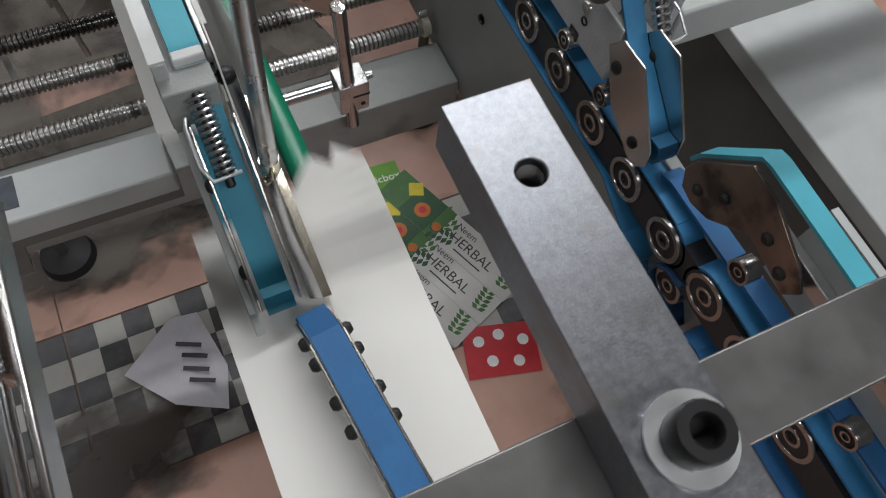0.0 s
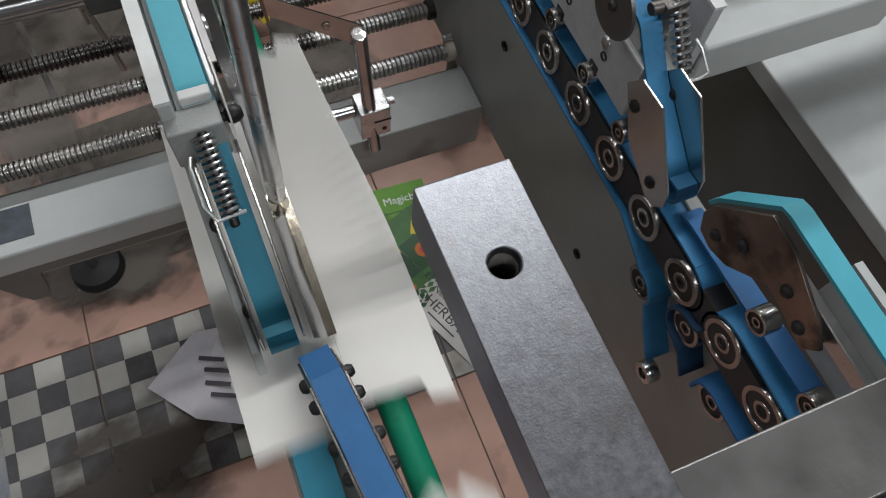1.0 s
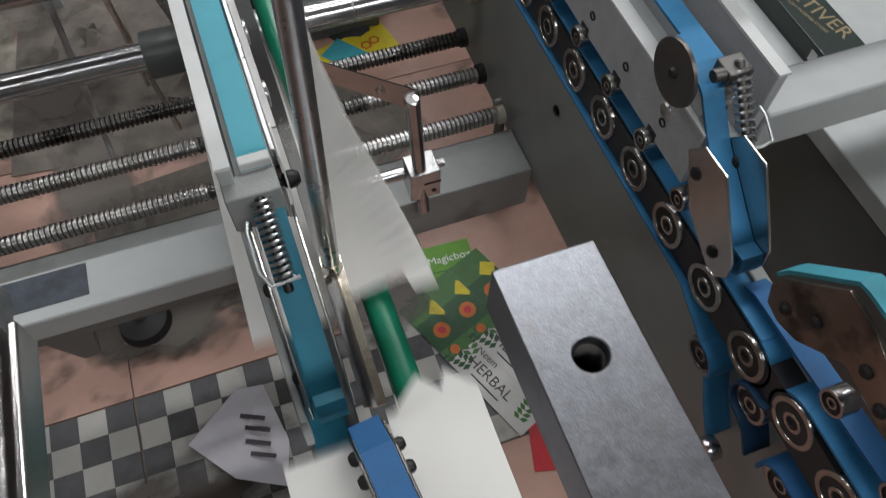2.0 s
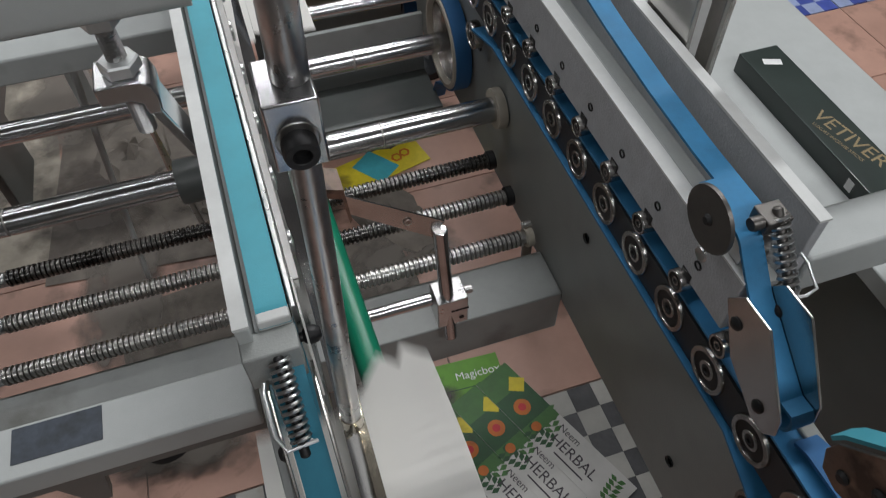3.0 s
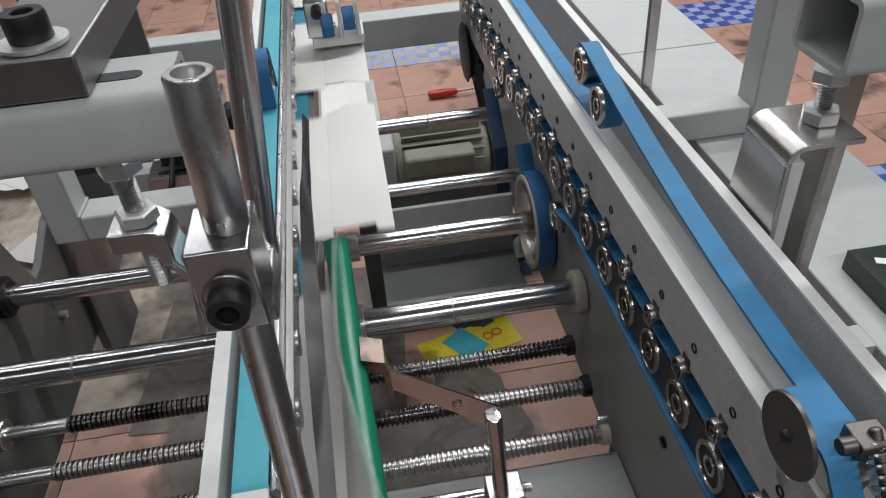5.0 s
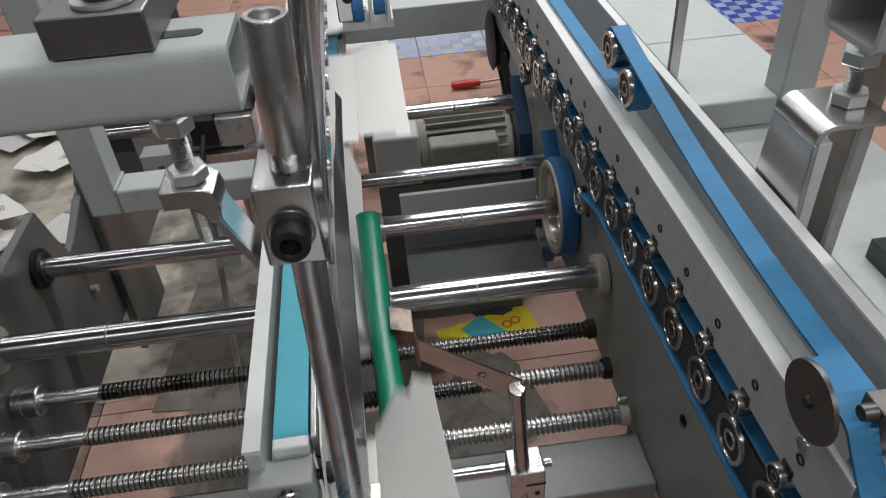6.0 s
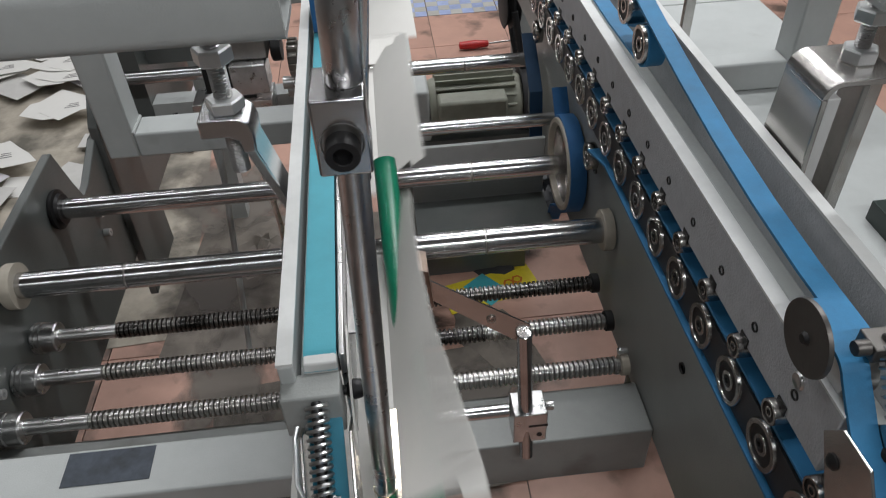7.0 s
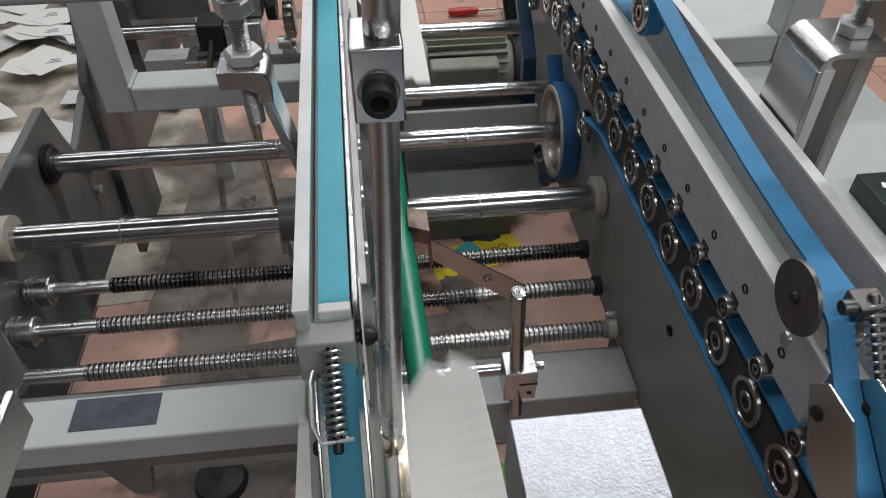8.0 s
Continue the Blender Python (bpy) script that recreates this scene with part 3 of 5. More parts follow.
for f in ((0, 1, 2, 3), (7, 6, 5, 4), (0, 4, 5, 1), (1, 5, 6, 2), (2, 6, 7, 3), (3, 7, 4, 0)):
    bm.faces.new([bm.verts[i] for i in f])
part("arm", bm, CHROME, clamp_l, bevel=0.001)
part("stud", lathe([(0, 0)] + [(0.0056 - 0.0010 * (i % 2), 0.0009 * i) for i in range(116)] + [(0, 0.1045)], "z", (-0.338, 0.1005, 1.012), 14), STEEL, clamp_l, smooth=False)
hexnut((-0.338, 0.1005, 1.0535), 0.0112, 0.008, clamp_l)
hexnut((-0.338, 0.1005, 1.083), 0.0112, 0.0095, clamp_l)

# ---- shafts and screws ----
LEFT, RIGHT = -0.735, 0.0215


def shaft(name, label, y, z, r, grooves=(), start=None):
    ob = thing(name, label, "shaft", (0, y, z))
    cuts = sorted(grooves)
    xs = [LEFT if start is None else start] + cuts + [RIGHT]
    for a, b in zip(xs, xs[1:]):
        part("shaft_section", rod(r, (a + 0.0006, 0, 0), (b - 0.0006, 0, 0), 28), CHROME, ob)
    for c in cuts:
        part("groove", lathe([(0, -0.0012), (r * 0.97, -0.0012), (r * 0.97, 0.0012), (0, 0.0012)], "x", (c, 0, 0), 20), SCREW, ob)
    return ob


sa = shaft("thick_shaft", "thick polished steel cross shaft with end collars", 0.412, 0.668, 0.0165, (-0.585, -0.141))
part("collar", lathe([(0.0166, 0), (0.026, 0), (0.027, 0.002), (0.027, 0.012), (0.0166, 0.012), (0.0166, 0)], "x", (0.008, 0, 0), 24), CREAM, sa, "cream end collar")
part("collar", lathe([(0.0166, 0), (0.028, 0), (0.029, 0.002), (0.029, 0.014), (0.0166, 0.014), (0.0166, 0)], "x", (LEFT + 0.006, 0, 0), 24), CREAM, sa, "cream end collar")
part("clamp_block", lathe([(0.0166, 0), (0.027, 0), (0.028, 0.002), (0.028, 0.048), (0.027, 0.05), (0.0166, 0.05), (0.0166, 0)], "x", (-0.392, 0, 0), 24), DARK_PAINT, sa)
part("collar", lathe([(0.0166, 0), (0.024, 0), (0.024, 0.014), (0.0166, 0.014), (0.0166, 0)], "x", (-0.262, 0, 0), 24), STEEL, sa)
sb = shaft("drive_shaft", "polished steel drive shaft through the belt pulley", 0.595, 0.648, 0.0148, (-0.41, -0.135))
part("collar", lathe([(0.0149, 0), (0.028, 0), (0.029, 0.002), (0.029, 0.006), (0.023, 0.007), (0.022, 0.012), (0.0149, 0.012), (0.0149, 0)], "x", (LEFT + 0.001, 0, 0), 28), BLACK, sb, "black bearing flange")
part("collar", lathe([(0.0149, 0), (0.021, 0), (0.021, 0.014), (0.0149, 0.014), (0.0149, 0)], "x", (-0.262, 0, 0), 24), STEEL, sb)
sc = shaft("thin_shaft", "thinner polished steel cross shaft", 0.73, 0.645, 0.0110, (), -0.315)
sd = shaft("far_shaft", "polished steel cross shaft beyond the motor", 0.955, 0.64, 0.0135, (-0.10,), -0.315)

for sy, sz, dark in ((0.412, 0.575, 1), (0.342, 0.574, 0), (0.272, 0.570, 0)):
    sp = thing("lead_screw", "greasy trapezoidal lead screw spanning both side plates", "lead screw", (0, sy, sz), "lead screws")
    threaded(0.0108, -0.628, -0.37, 0, 0, 0.0061, 0.0024, sp, "thread", SCREW_DARK if dark else SCREW)
    threaded(0.0108, -0.37, -0.15 if sy > 0.3 else -0.36, 0, 0, 0.0061, 0.0024, sp, "thread", SCREW_DARK)
    threaded(0.0108, -0.15 if sy > 0.3 else -0.36, 0.004, 0, 0, 0.0061, 0.0024, sp, "thread", SCREW_DARK if dark else SCREW)
    part("journal", rod(0.0095, (LEFT + 0.012, 0, 0), (-0.628, 0, 0), 20), STEEL, sp)
    part("flange", lathe([(0, 0), (0.018, 0), (0.0205, 0.002), (0.0205, 0.006), (0.0185, 0.007), (0.0205, 0.008), (0.0205, 0.012), (0.0185, 0.013), (0.0195, 0.014), (0.0195, 0.030), (0.018, 0.032), (0.0096, 0.0325)], "x", (LEFT + 0.001, 0, 0), 24), STEEL, sp)
    part("end_ring", lathe([(0, 0), (0.0125, 0), (0.0135, 0.001), (0.0135, 0.010), (0, 0.010)], "x", (0.0035, 0, 0), 20), BLACK if sy > 0.3 else CREAM, sp)
    for bx, bz in (((0.006, 0.016), (0.006, -0.017)) if sy < 0.3 else ()):
        part("flange_bolt", lathe([(0, 0), (0.0042, 0), (0.0045, 0.001), (0.0045, 0.012), (0, 0.012)], "x", (bx - 0.004, 0.004 if bz < 0 else 0.008, bz), 10), STEEL, sp)

left_plate = tagged(part("side_plate", prism([(-0.75, 0.40), (1.5, 0.40), (1.5, 0.640), (0.80, 0.640), (0.715, 0.606), (0.69, 0.604), (0.674, 0.640), (0.650, 0.708), (0.30, 0.700), (-0.75, 0.700)], "x", -0.748, -0.735), DARK_PAINT, bevel=0.0015), "dark grey painted steel side plate with a notched top edge", "machine plate")
for by, bz in ((0.30, 0.625), (0.30, 0.60), (0.70, 0.52), (0.70, 0.56)):
    part("plate_bolt", lathe([(0, 0), (0.006, 0), (0.0065, 0.001), (0.0065, 0.011), (0.003, 0.011), (0.003, 0.006), (0, 0.006)], "x", (-0.735, by, bz), 14), ZINC, left_plate)
rear_plate = tagged(part("rear_plate", prism([(0.78, 0.30), (0.95, 0.30), (0.95, 0.80), (0.90, 0.84), (0.84, 0.70), (0.80, 0.66)], "x", -0.74, -0.725), DARK_PAINT, bevel=0.002), "dark grey bracket plate rising behind the notched plate", "machine plate")

# welded frame behind the left carrier
lf = thing("welded_frame", "light grey welded box tube frame behind the teal carrier", "frame tube")
part("post_tube", box(-0.604, -0.566, 0.53, 0.575, 0.762, 1.5), GREY_PAINT, lf, bevel=0.003)
part("rail_tube", box(-0.5657, -0.335, 0.53, 0.575, 0.762, 0.7955), GREY_PAINT, lf, bevel=0.003)
part("weld_bead", sweep([(-0.5655, 0.5305, 0.7965), (-0.5655, 0.545, 0.797), (-0.5655, 0.56, 0.7965), (-0.5655, 0.574, 0.797)], 0.0022, 6), GREY_PAINT, lf)

# front cross beam with tape
cb = thing("front_cross_beam", "light grey cross beam with a smudged tape patch", "machine beam")
part("beam_top", box(-0.734, -0.334, 0.022, 0.066, 0.765, 0.792), GREY_PAINT, cb, bevel=0.002)
# web coloured dark to give the darkness beneath the beam; gusset in the same paint
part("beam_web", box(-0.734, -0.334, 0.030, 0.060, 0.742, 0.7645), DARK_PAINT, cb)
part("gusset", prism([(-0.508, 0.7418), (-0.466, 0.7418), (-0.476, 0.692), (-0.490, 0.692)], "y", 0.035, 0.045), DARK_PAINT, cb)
bm = box(-0.512, -0.447, 0.034, 0.063, 0.7921, 0.7926)
part("tape_patch", bm, TAPE, cb, "smudged blue-grey tape")
lower = tagged(part("lower_cross_beam", box(-0.734, 0.0215, 0.187, 0.258, 0.475, 0.552), MID_PAINT, bevel=0.002), "mid grey painted lower cross beam", "machine beam")
panel = tagged(part("drive_cover", box(-0.22, 0.0, 0.70, 0.708, 0.52, 0.628), GREY_PAINT, bevel=0.001), "grey sheet cover between the shafts", "machine cover")
part("cover_foot", box(-0.22, 0.0, 0.60, 0.699, 0.515, 0.522), DARK_PAINT, panel)

# ---- big pulley on the drive shaft ----
pul = thing("belt_pulley", "hollow cream drum pulley with a blue belt round it", "pulley", (0.0, 0.595, 0.648))
R0 = 0.068
part("drum", lathe([(R0 - 0.006, 0.0), (R0, 0.0), (R0 + 0.001, 0.0015), (R0 + 0.001, 0.0255), (0.0, 0.0255), (0.0, 0.022), (R0 - 0.010, 0.022), (R0 - 0.008, 0.008), (R0 - 0.006, 0.0)], "x", (-0.0055, 0, 0), 44), CREAM, pul)
part("liner", lathe([(R0 - 0.0085, 0.008), (R0 - 0.0105, 0.0215), (0.016, 0.0215), (0.016, 0.021), (R0 - 0.0112, 0.021), (R0 - 0.0092, 0.008), (R0 - 0.0085, 0.008)], "x", (-0.0055, 0, 0), 44), STAINLESS, pul, "bright turned inside of the drum")
part("belt", strip([(0.075, 0.085)] + arc(0, 0, R0 + 0.0018, 50, 262, 26) + [(0.035, -0.10), (0.06, -0.15)], -0.003, 0.0195, -0.003), BLUE_DARK, pul)
part("belt", strip([(0.27, 0.085), (0.185, 0.020), (0.17, -0.06)], -0.012, 0.010, 0.003), BLUE_SHADED, pul)
vd = thing("belt_drive", "black grooved pulley with two vertical drive belts beside the motor", "belt drive", (0.02, 1.2, 0.0))
part("pulley", lathe([(0, 0), (0.055, 0), (0.062, 0.003), (0.052, 0.010), (0.062, 0.017), (0.052, 0.024), (0.062, 0.031), (0.055, 0.034), (0, 0.034)], "x", (-0.010, 0, 0.66), 32), RUBBER, vd)
part("lower_pulley", lathe([(0, 0), (0.040, 0), (0.046, 0.003), (0.038, 0.010), (0.046, 0.017), (0.038, 0.024), (0.046, 0.031), (0.040, 0.034), (0, 0.034)], "x", (0.040, -0.02, 0.36), 28), RUBBER, vd)
for k in (-1, 1):
    part("drive_belt", rod(0.0075, (0.008, 0.058 * k, 0.655), (0.058, 0.042 * k - 0.02, 0.365), 10), RUBBER, vd)
part("bracket", box(0.062, 0.076, -0.03, 0.03, 0.0, 0.66), DARK_PAINT, vd)

# ---- motor ----
mot = thing("gear_motor", "olive grey finned electric motor between the shafts", "motor", (-0.06, 1.13, 0.46))
part("body", lathe([(0, -0.10), (0.055, -0.10), (0.06, -0.09), (0.06, 0.09), (0.055, 0.10), (0, 0.10)], "x", (0, 0, 0), 28), MOTOR, mot)
for k in range(9):
    a = radians(20 + 17.5 * k)
    c, s_ = math.cos(a), math.sin(a)
    bm = box(-0.085, 0.085, -0.002, 0.002, 0.055, 0.072)
    bmesh.ops.rotate(bm, verts=bm.verts, cent=(0, 0, 0), matrix=Matrix.Rotation(a - radians(90), 3, "X"))
    part("fin", bm, MOTOR, mot, bevel=0.0008)
part("terminal_box", box(-0.085, 0.06, -0.095, -0.045, 0.01, 0.055), MOTOR, mot, bevel=0.006)
part("fan_cover", lathe([(0, 0), (0.066, 0), (0.068, 0.004), (0.068, 0.045), (0.06, 0.055), (0, 0.055)], "x", (0.1005, 0, 0), 28), RUBBER, mot)
part("gearbox", box(-0.20, -0.1005, -0.05, 0.05, -0.06, 0.06), GREY_PAINT, mot, bevel=0.006)
part("support", box(-0.2, 0.12, -0.05, 0.05, -0.46, -0.061), DARK_PAINT, mot)

far_beam = tagged(part("far_cross_beam", box(-0.72, 0.12, 1.38, 1.44, 0.612, 0.685), GREY_PAINT, bevel=0.003), "light grey far cross beam over the conveyor", "machine beam")
for px in (-0.72, 0.075):
    part("beam_leg", box(px, px + 0.045, 1.388, 1.432, 0.0, 0.6115), GREY_PAINT, far_beam)

# ---- left carrier ----
lc = thing("upper_belt_carrier", "pale grey twin-plate carrier with a teal belt on top", "belt conveyor", (-0.30, 0, 0.9))
part("outer_plate", box(-0.018, -0.0095, -0.022, 1.25, -0.030, 0.063), GREY_PAINT, lc, bevel=0.001)
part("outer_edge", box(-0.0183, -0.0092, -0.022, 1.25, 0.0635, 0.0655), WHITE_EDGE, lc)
part("inner_plate", box(0.0145, 0.018, -0.012, 1.25, -0.015, 0.058), STEEL, lc, bevel=0.0008)
part("channel_floor", box(-0.009, -0.0055, -0.02, 1.25, 0.030, 0.040), GREY_PAINT, lc)
part("belt", strip([(1.25, 0.054), (-0.006, 0.054)] + arc(-0.006, 0.046, 0.008, 90, 160, 4), -0.005, 0.0132, -0.003), TEAL, lc, "bright teal flat belt")
part("bed", box(-0.005, 0.0135, 0.0, 1.25, 0.030, 0.0505), BLACK_GAP, lc)
part("white_roller", box(-0.0055, 0.0135, -0.016, -0.0065, 0.040, 0.0565), WHITE_EDGE, lc, "white plastic end roller", bevel=0.0012)
part("end_block", box(-0.0185, 0.0145, -0.034, -0.0165, 0.018, 0.050), MID_PAINT, lc, "mid grey end block", bevel=0.0012)
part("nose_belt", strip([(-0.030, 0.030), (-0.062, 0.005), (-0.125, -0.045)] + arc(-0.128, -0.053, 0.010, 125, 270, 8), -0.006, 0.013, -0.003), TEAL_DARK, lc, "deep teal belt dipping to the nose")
nl = part("nose_plate", prism([(-0.026, 0.02), (-0.045, 0.032), (-0.075, 0.012), (-0.134, -0.040), (-0.137, -0.055), (-0.128, -0.064), (-0.10, -0.050), (-0.05, -0.015)], "x", -0.0105, -0.0085), STAINLESS, lc, bevel=0.0005)
part("nose_plate", prism([(-0.026, 0.02), (-0.045, 0.032), (-0.075, 0.012), (-0.134, -0.040), (-0.137, -0.055), (-0.128, -0.064), (-0.10, -0.050), (-0.05, -0.015)], "x", 0.0165, 0.0185), STAINLESS, lc, bevel=0.0005)
for sy, sz in ((-0.072, 0.006), (-0.115, -0.035)):
    part("nose_screw", lathe([(0, -0.0035), (0.003, -0.003), (0.005, -0.001), (0.005, 0.0005), (0, 0.0005)], "x", (-0.0105, sy, sz), 12), BLACK, nl)
part("spring", coil((0.001, -0.036, 0.046), (0.001, -0.074, 0.016), 0.0056, 0.0012, 12), STEEL, lc, "steel coil spring")
part("spring_pin", rod(0.0030, (0.001, -0.034, 0.047), (0.001, -0.080, 0.010), 12), BLACK, lc)
part("hook_wire", sweep([(0.010, -0.075, 0.016), (-0.008, -0.076, 0.016), (-0.012, -0.068, 0.022), (-0.012, -0.048, 0.036), (-0.010, -0.043, 0.039)], 0.0013), ZINC, lc)
part("lower_plate", prism([(-0.022, -0.032), (-0.022, 0.0), (-0.045, -0.005), (-0.14, -0.045), (-0.15, -0.062), (-0.10, -0.068)], "x", -0.018, -0.0125), GREY_PAINT, lc, bevel=0.001)
for k in range(16):
    part("roller", lathe([(0, 0), (0.008, 0), (0.009, 0.001), (0.009, 0.008), (0, 0.009)], "x", (0.0175, 0.06 + 0.061 * k, 0.028), 14), STEEL, lc)
part("guide_strip", box(0.0182, 0.0235, 0.02, 1.22, 0.0385, 0.040), FLATBAR, lc, bevel=0.0004)
part("idler_belt", strip([(0.47, 0.056), (0.46, 0.085)] + arc(0.44, 0.085, 0.02, 0, 180, 10) + [(0.42, 0.058)], -0.005, 0.013, -0.003), BLUE_DARK, lc)
bearing((-0.0055, 0.44, 0.085), 0.0185, 0.018, lc, "idler")
part("end_knob", lathe([(0, 0.011), (0.0032, 0.011), (0.0055, 0.008), (0.006, 0.004), (0.0045, 0.001), (0.003, 0.0), (0.003, -0.003), (0, -0.003)], "x", (0.0165, -0.018, 0.034), 16), BLACK, lc, "black end screw")
part("wear_strip", prism([(0.010, 0.056), (-0.014, 0.051), (-0.040, 0.022), (-0.046, 0.010), (-0.038, 0.008), (-0.008, 0.034), (0.010, 0.044)], "x", 0.0186, 0.0198), PAPER, lc, "cream plastic wear strip")
lc.rotation_euler = (0, 0, radians(1.0))

ll = thing("lower_belt_carrier", "dark lower belt carrier under the board line", "belt conveyor", (-0.30, 0, 0.80))
part("bed_plate", box(-0.015, 0.020, -0.55, 1.25, -0.03, 0.018), DARK_PAINT, ll)
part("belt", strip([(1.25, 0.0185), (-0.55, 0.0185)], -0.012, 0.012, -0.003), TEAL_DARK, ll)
part("hanger", box(-0.012, 0.012, 0.38, 0.44, -0.16, -0.031), DARK_PAINT, ll)

nb = thing("near_belt_unit", "royal blue belt on a narrow bracket with dark screws", "belt unit", (-0.278, 0, 0.86))
part("belt", strip([(-0.148, -0.020), (-0.152, -0.006), (-0.175, 0.012), (-0.55, 0.030)], -0.010, 0.010, 0.003), BLUE_DARK, nb, "royal blue flat belt")
bk = part("bracket", prism([(-0.150, -0.022), (-0.155, -0.008), (-0.178, 0.010), (-0.55, 0.027), (-0.55, -0.015)], "x", -0.0125, -0.0105), STAINLESS, nb, bevel=0.0005)
b2 = part("bracket", prism([(-0.150, -0.022), (-0.155, -0.008), (-0.178, 0.010), (-0.55, 0.027), (-0.55, -0.015)], "x", 0.0105, 0.0125), STAINLESS, nb, bevel=0.0005)
for sy in (-0.172, -0.187, -0.215, -0.235):
    part("screw", lathe([(0, -0.005), (0.003, -0.0045), (0.0048, -0.002), (0.0048, 0.0005), (0, 0.0005)], "x", (-0.0125, sy, -0.004 - (sy + 0.172) * 0.02), 12), BLACK, bk)
    part("screw", lathe([(0, 0.0055), (0.003, 0.005), (0.0045, 0.0025), (0.0045, 0), (0, 0)], "x", (0.0125, sy - 0.004, 0.0), 12), BLACK, b2)

nb.location.x, nb.rotation_euler = -0.2955, (0, 0, radians(6.5))

# ---- fold guide strip, green rod, upright rod with block ----
guide = thing("fold_guide", "bright bent steel guide strip with a warm reflection coloured on its edge", "guide strip", (-0.268, 0, 0.85))
bm = bmesh.new()
rows = []
for i in range(34):
    y = 0.45 - 0.59 * i / 33
    w = 0.002 + 0.004 * min(1, max(0, (0.40 - y) / 0.30))
    z = 0.075 * max(0, min(1, (y - 0.0) / 0.30)) - 0.012 * min(1, max(0, -y / 0.13)) + 0.0012 * math.sin(y * 90)
    lean = 0.012 * math.sin(max(0, min(1, (y - 0.05) / 0.30)) * math.pi)
    rows.append([bm.verts.new(p) for p in ((-0.007 - lean * 0.3, y, z + 0.008), (w - 0.004, y, z), (w - 0.0035, y, z - 0.002), (-0.007 - lean * 0.3, y, z + 0.0065))])
for a, b in zip(rows, rows[1:]):
    for k in range(4):
        bm.faces.new((a[k], a[(k + 1) % 4], b[(k + 1) % 4], b[k]))
bm.faces.new(rows[0]), bm.faces.new(rows[-1][::-1])
part("guide_strip", bm, CHROME, guide)
# the golden tone of this steel nose is a warm reflection put into the colour
part("warm_nose", strip([(0.03, -0.001), (-0.05, -0.006), (-0.138, -0.016)], 0.0005, 0.0085, 0.0024), WARM_METAL, guide, "worn guide nose coloured with a warm reflection")

gr = thing("green_rod", "glossy green plastic lifting rod beside the fold guide", "rod")
part("rod_body", sweep([(-0.2545, 0.300, 0.876), (-0.254, 0.292, 0.871), (-0.2515, 0.20, 0.845), (-0.247, 0.10, 0.826), (-0.243, 0.0, 0.815), (-0.240, -0.16, 0.808), (-0.236, -0.30, 0.802), (-0.234, -0.55, 0.80)], 0.0108, 20), GREEN, gr)

up = thing("clamped_rod", "upright polished rod clamped in a square steel block", "rod")
part("rod_body", rod(0.0064, (-0.2680, -0.045, 0.872), (-0.2588, -0.046, 1.142), 28), STEEL, up)
d = Vector((0.0018, 0.0, 0.05)).to_track_quat("Z", "Y").to_matrix()
part("sleeve", lathe([(0.0042, 0), (0.0068, 0), (0.0071, 0.0005), (0.0071, 0.049), (0.0066, 0.0498), (0.0047, 0.0498), (0.0043, 0.049), (0.0042, 0.0)], "z", (-0.2588, -0.046, 1.1402), 28, None, d), STEEL, up, "brushed hollow sleeve")
blk = part("block", box(-0.2715, -0.2515, -0.0595, -0.033, 1.1085, 1.140), CHROME, up, bevel=0.001)
part("counterbore", lathe([(0, 0), (0.0075, 0), (0.0078, -0.0004), (0.0083, -0.0004), (0.0083, 0.0004), (0, 0.0004)], "y", (-0.2615, -0.0596, 1.1225), 24), SCREW, blk)
socket_bolt((-0.2615, -0.0592, 1.1215), "y", 0.0066, 0.008, blk, "bolt", BLACK, -1)
part("tip", lathe([(0, 0), (0.003, 0), (0.007, 0.012), (0.0072, 0.024), (0, 0.024)], "z", (-0.2680, -0.045, 0.850), 16), WARM_METAL, up, "worn brown tip")

# ---- hook plate and its clamp ----
hk = thing("hook_bracket", "thin bent steel bracket holding the lifting rod", "bracket")
bm = bmesh.new()
quad = [(-0.222, 0.186, 0.796), (-0.224, 0.186, 0.821), (-0.130, 0.188, 0.748), (-0.143, 0.188, 0.728)]
vs = [bm.verts.new(p) for p in quad] + [bm.verts.new((p[0], p[1] + 0.002, p[2])) for p in quad]
for f in ((0, 1, 2, 3), (7, 6, 5, 4), (0, 4, 5, 1), (1, 5, 6, 2), (2, 6, 7, 3), (3, 7, 4, 0)):
    bm.faces.new([vs[i] for i in f])
part("arm_plate", bm, STAINLESS, hk)
part("arm_hole", lathe([(0.003, 0), (0.0045, 0), (0.0045, 0.0006), (0.003, 0.0006), (0.003, 0)], "y", (-0.168, 0.1855, 0.763), 12), SCREW, hk)
part("wrap_plate", prism([(-0.243, 0.853), (-0.225, 0.846), (-0.222, 0.805), (-0.2245, 0.802), (-0.228, 0.842), (-0.243, 0.848)], "y", 0.170, 0.197), BROWN_STEEL, hk)
part("wrap_front", prism([(-0.2435, 0.852), (-0.225, 0.845), (-0.2235, 0.806), (-0.246, 0.815)], "y", 0.196, 0.198), BROWN_STEEL, hk)
part("pin", rod(0.0078, (-0.130, 0.172, 0.555), (-0.136, 0.186, 0.740), 18), CHROME, hk)
cl = part("clamp_block", box(-0.146, -0.110, 0.168, 0.200, 0.585, 0.632), STEEL, hk, bevel=0.0012)
# slit and hole are black pieces painting the dark of the openings
part("slit", box(-0.130, -0.1095, 0.1675, 0.2005, 0.611, 0.614), BLACK, cl)
part("clamp_hole", lathe([(0, 0), (0.003, 0), (0.003, 0.001), (0, 0.001)], "y", (-0.118, 0.1672, 0.597), 12), BLACK, cl)
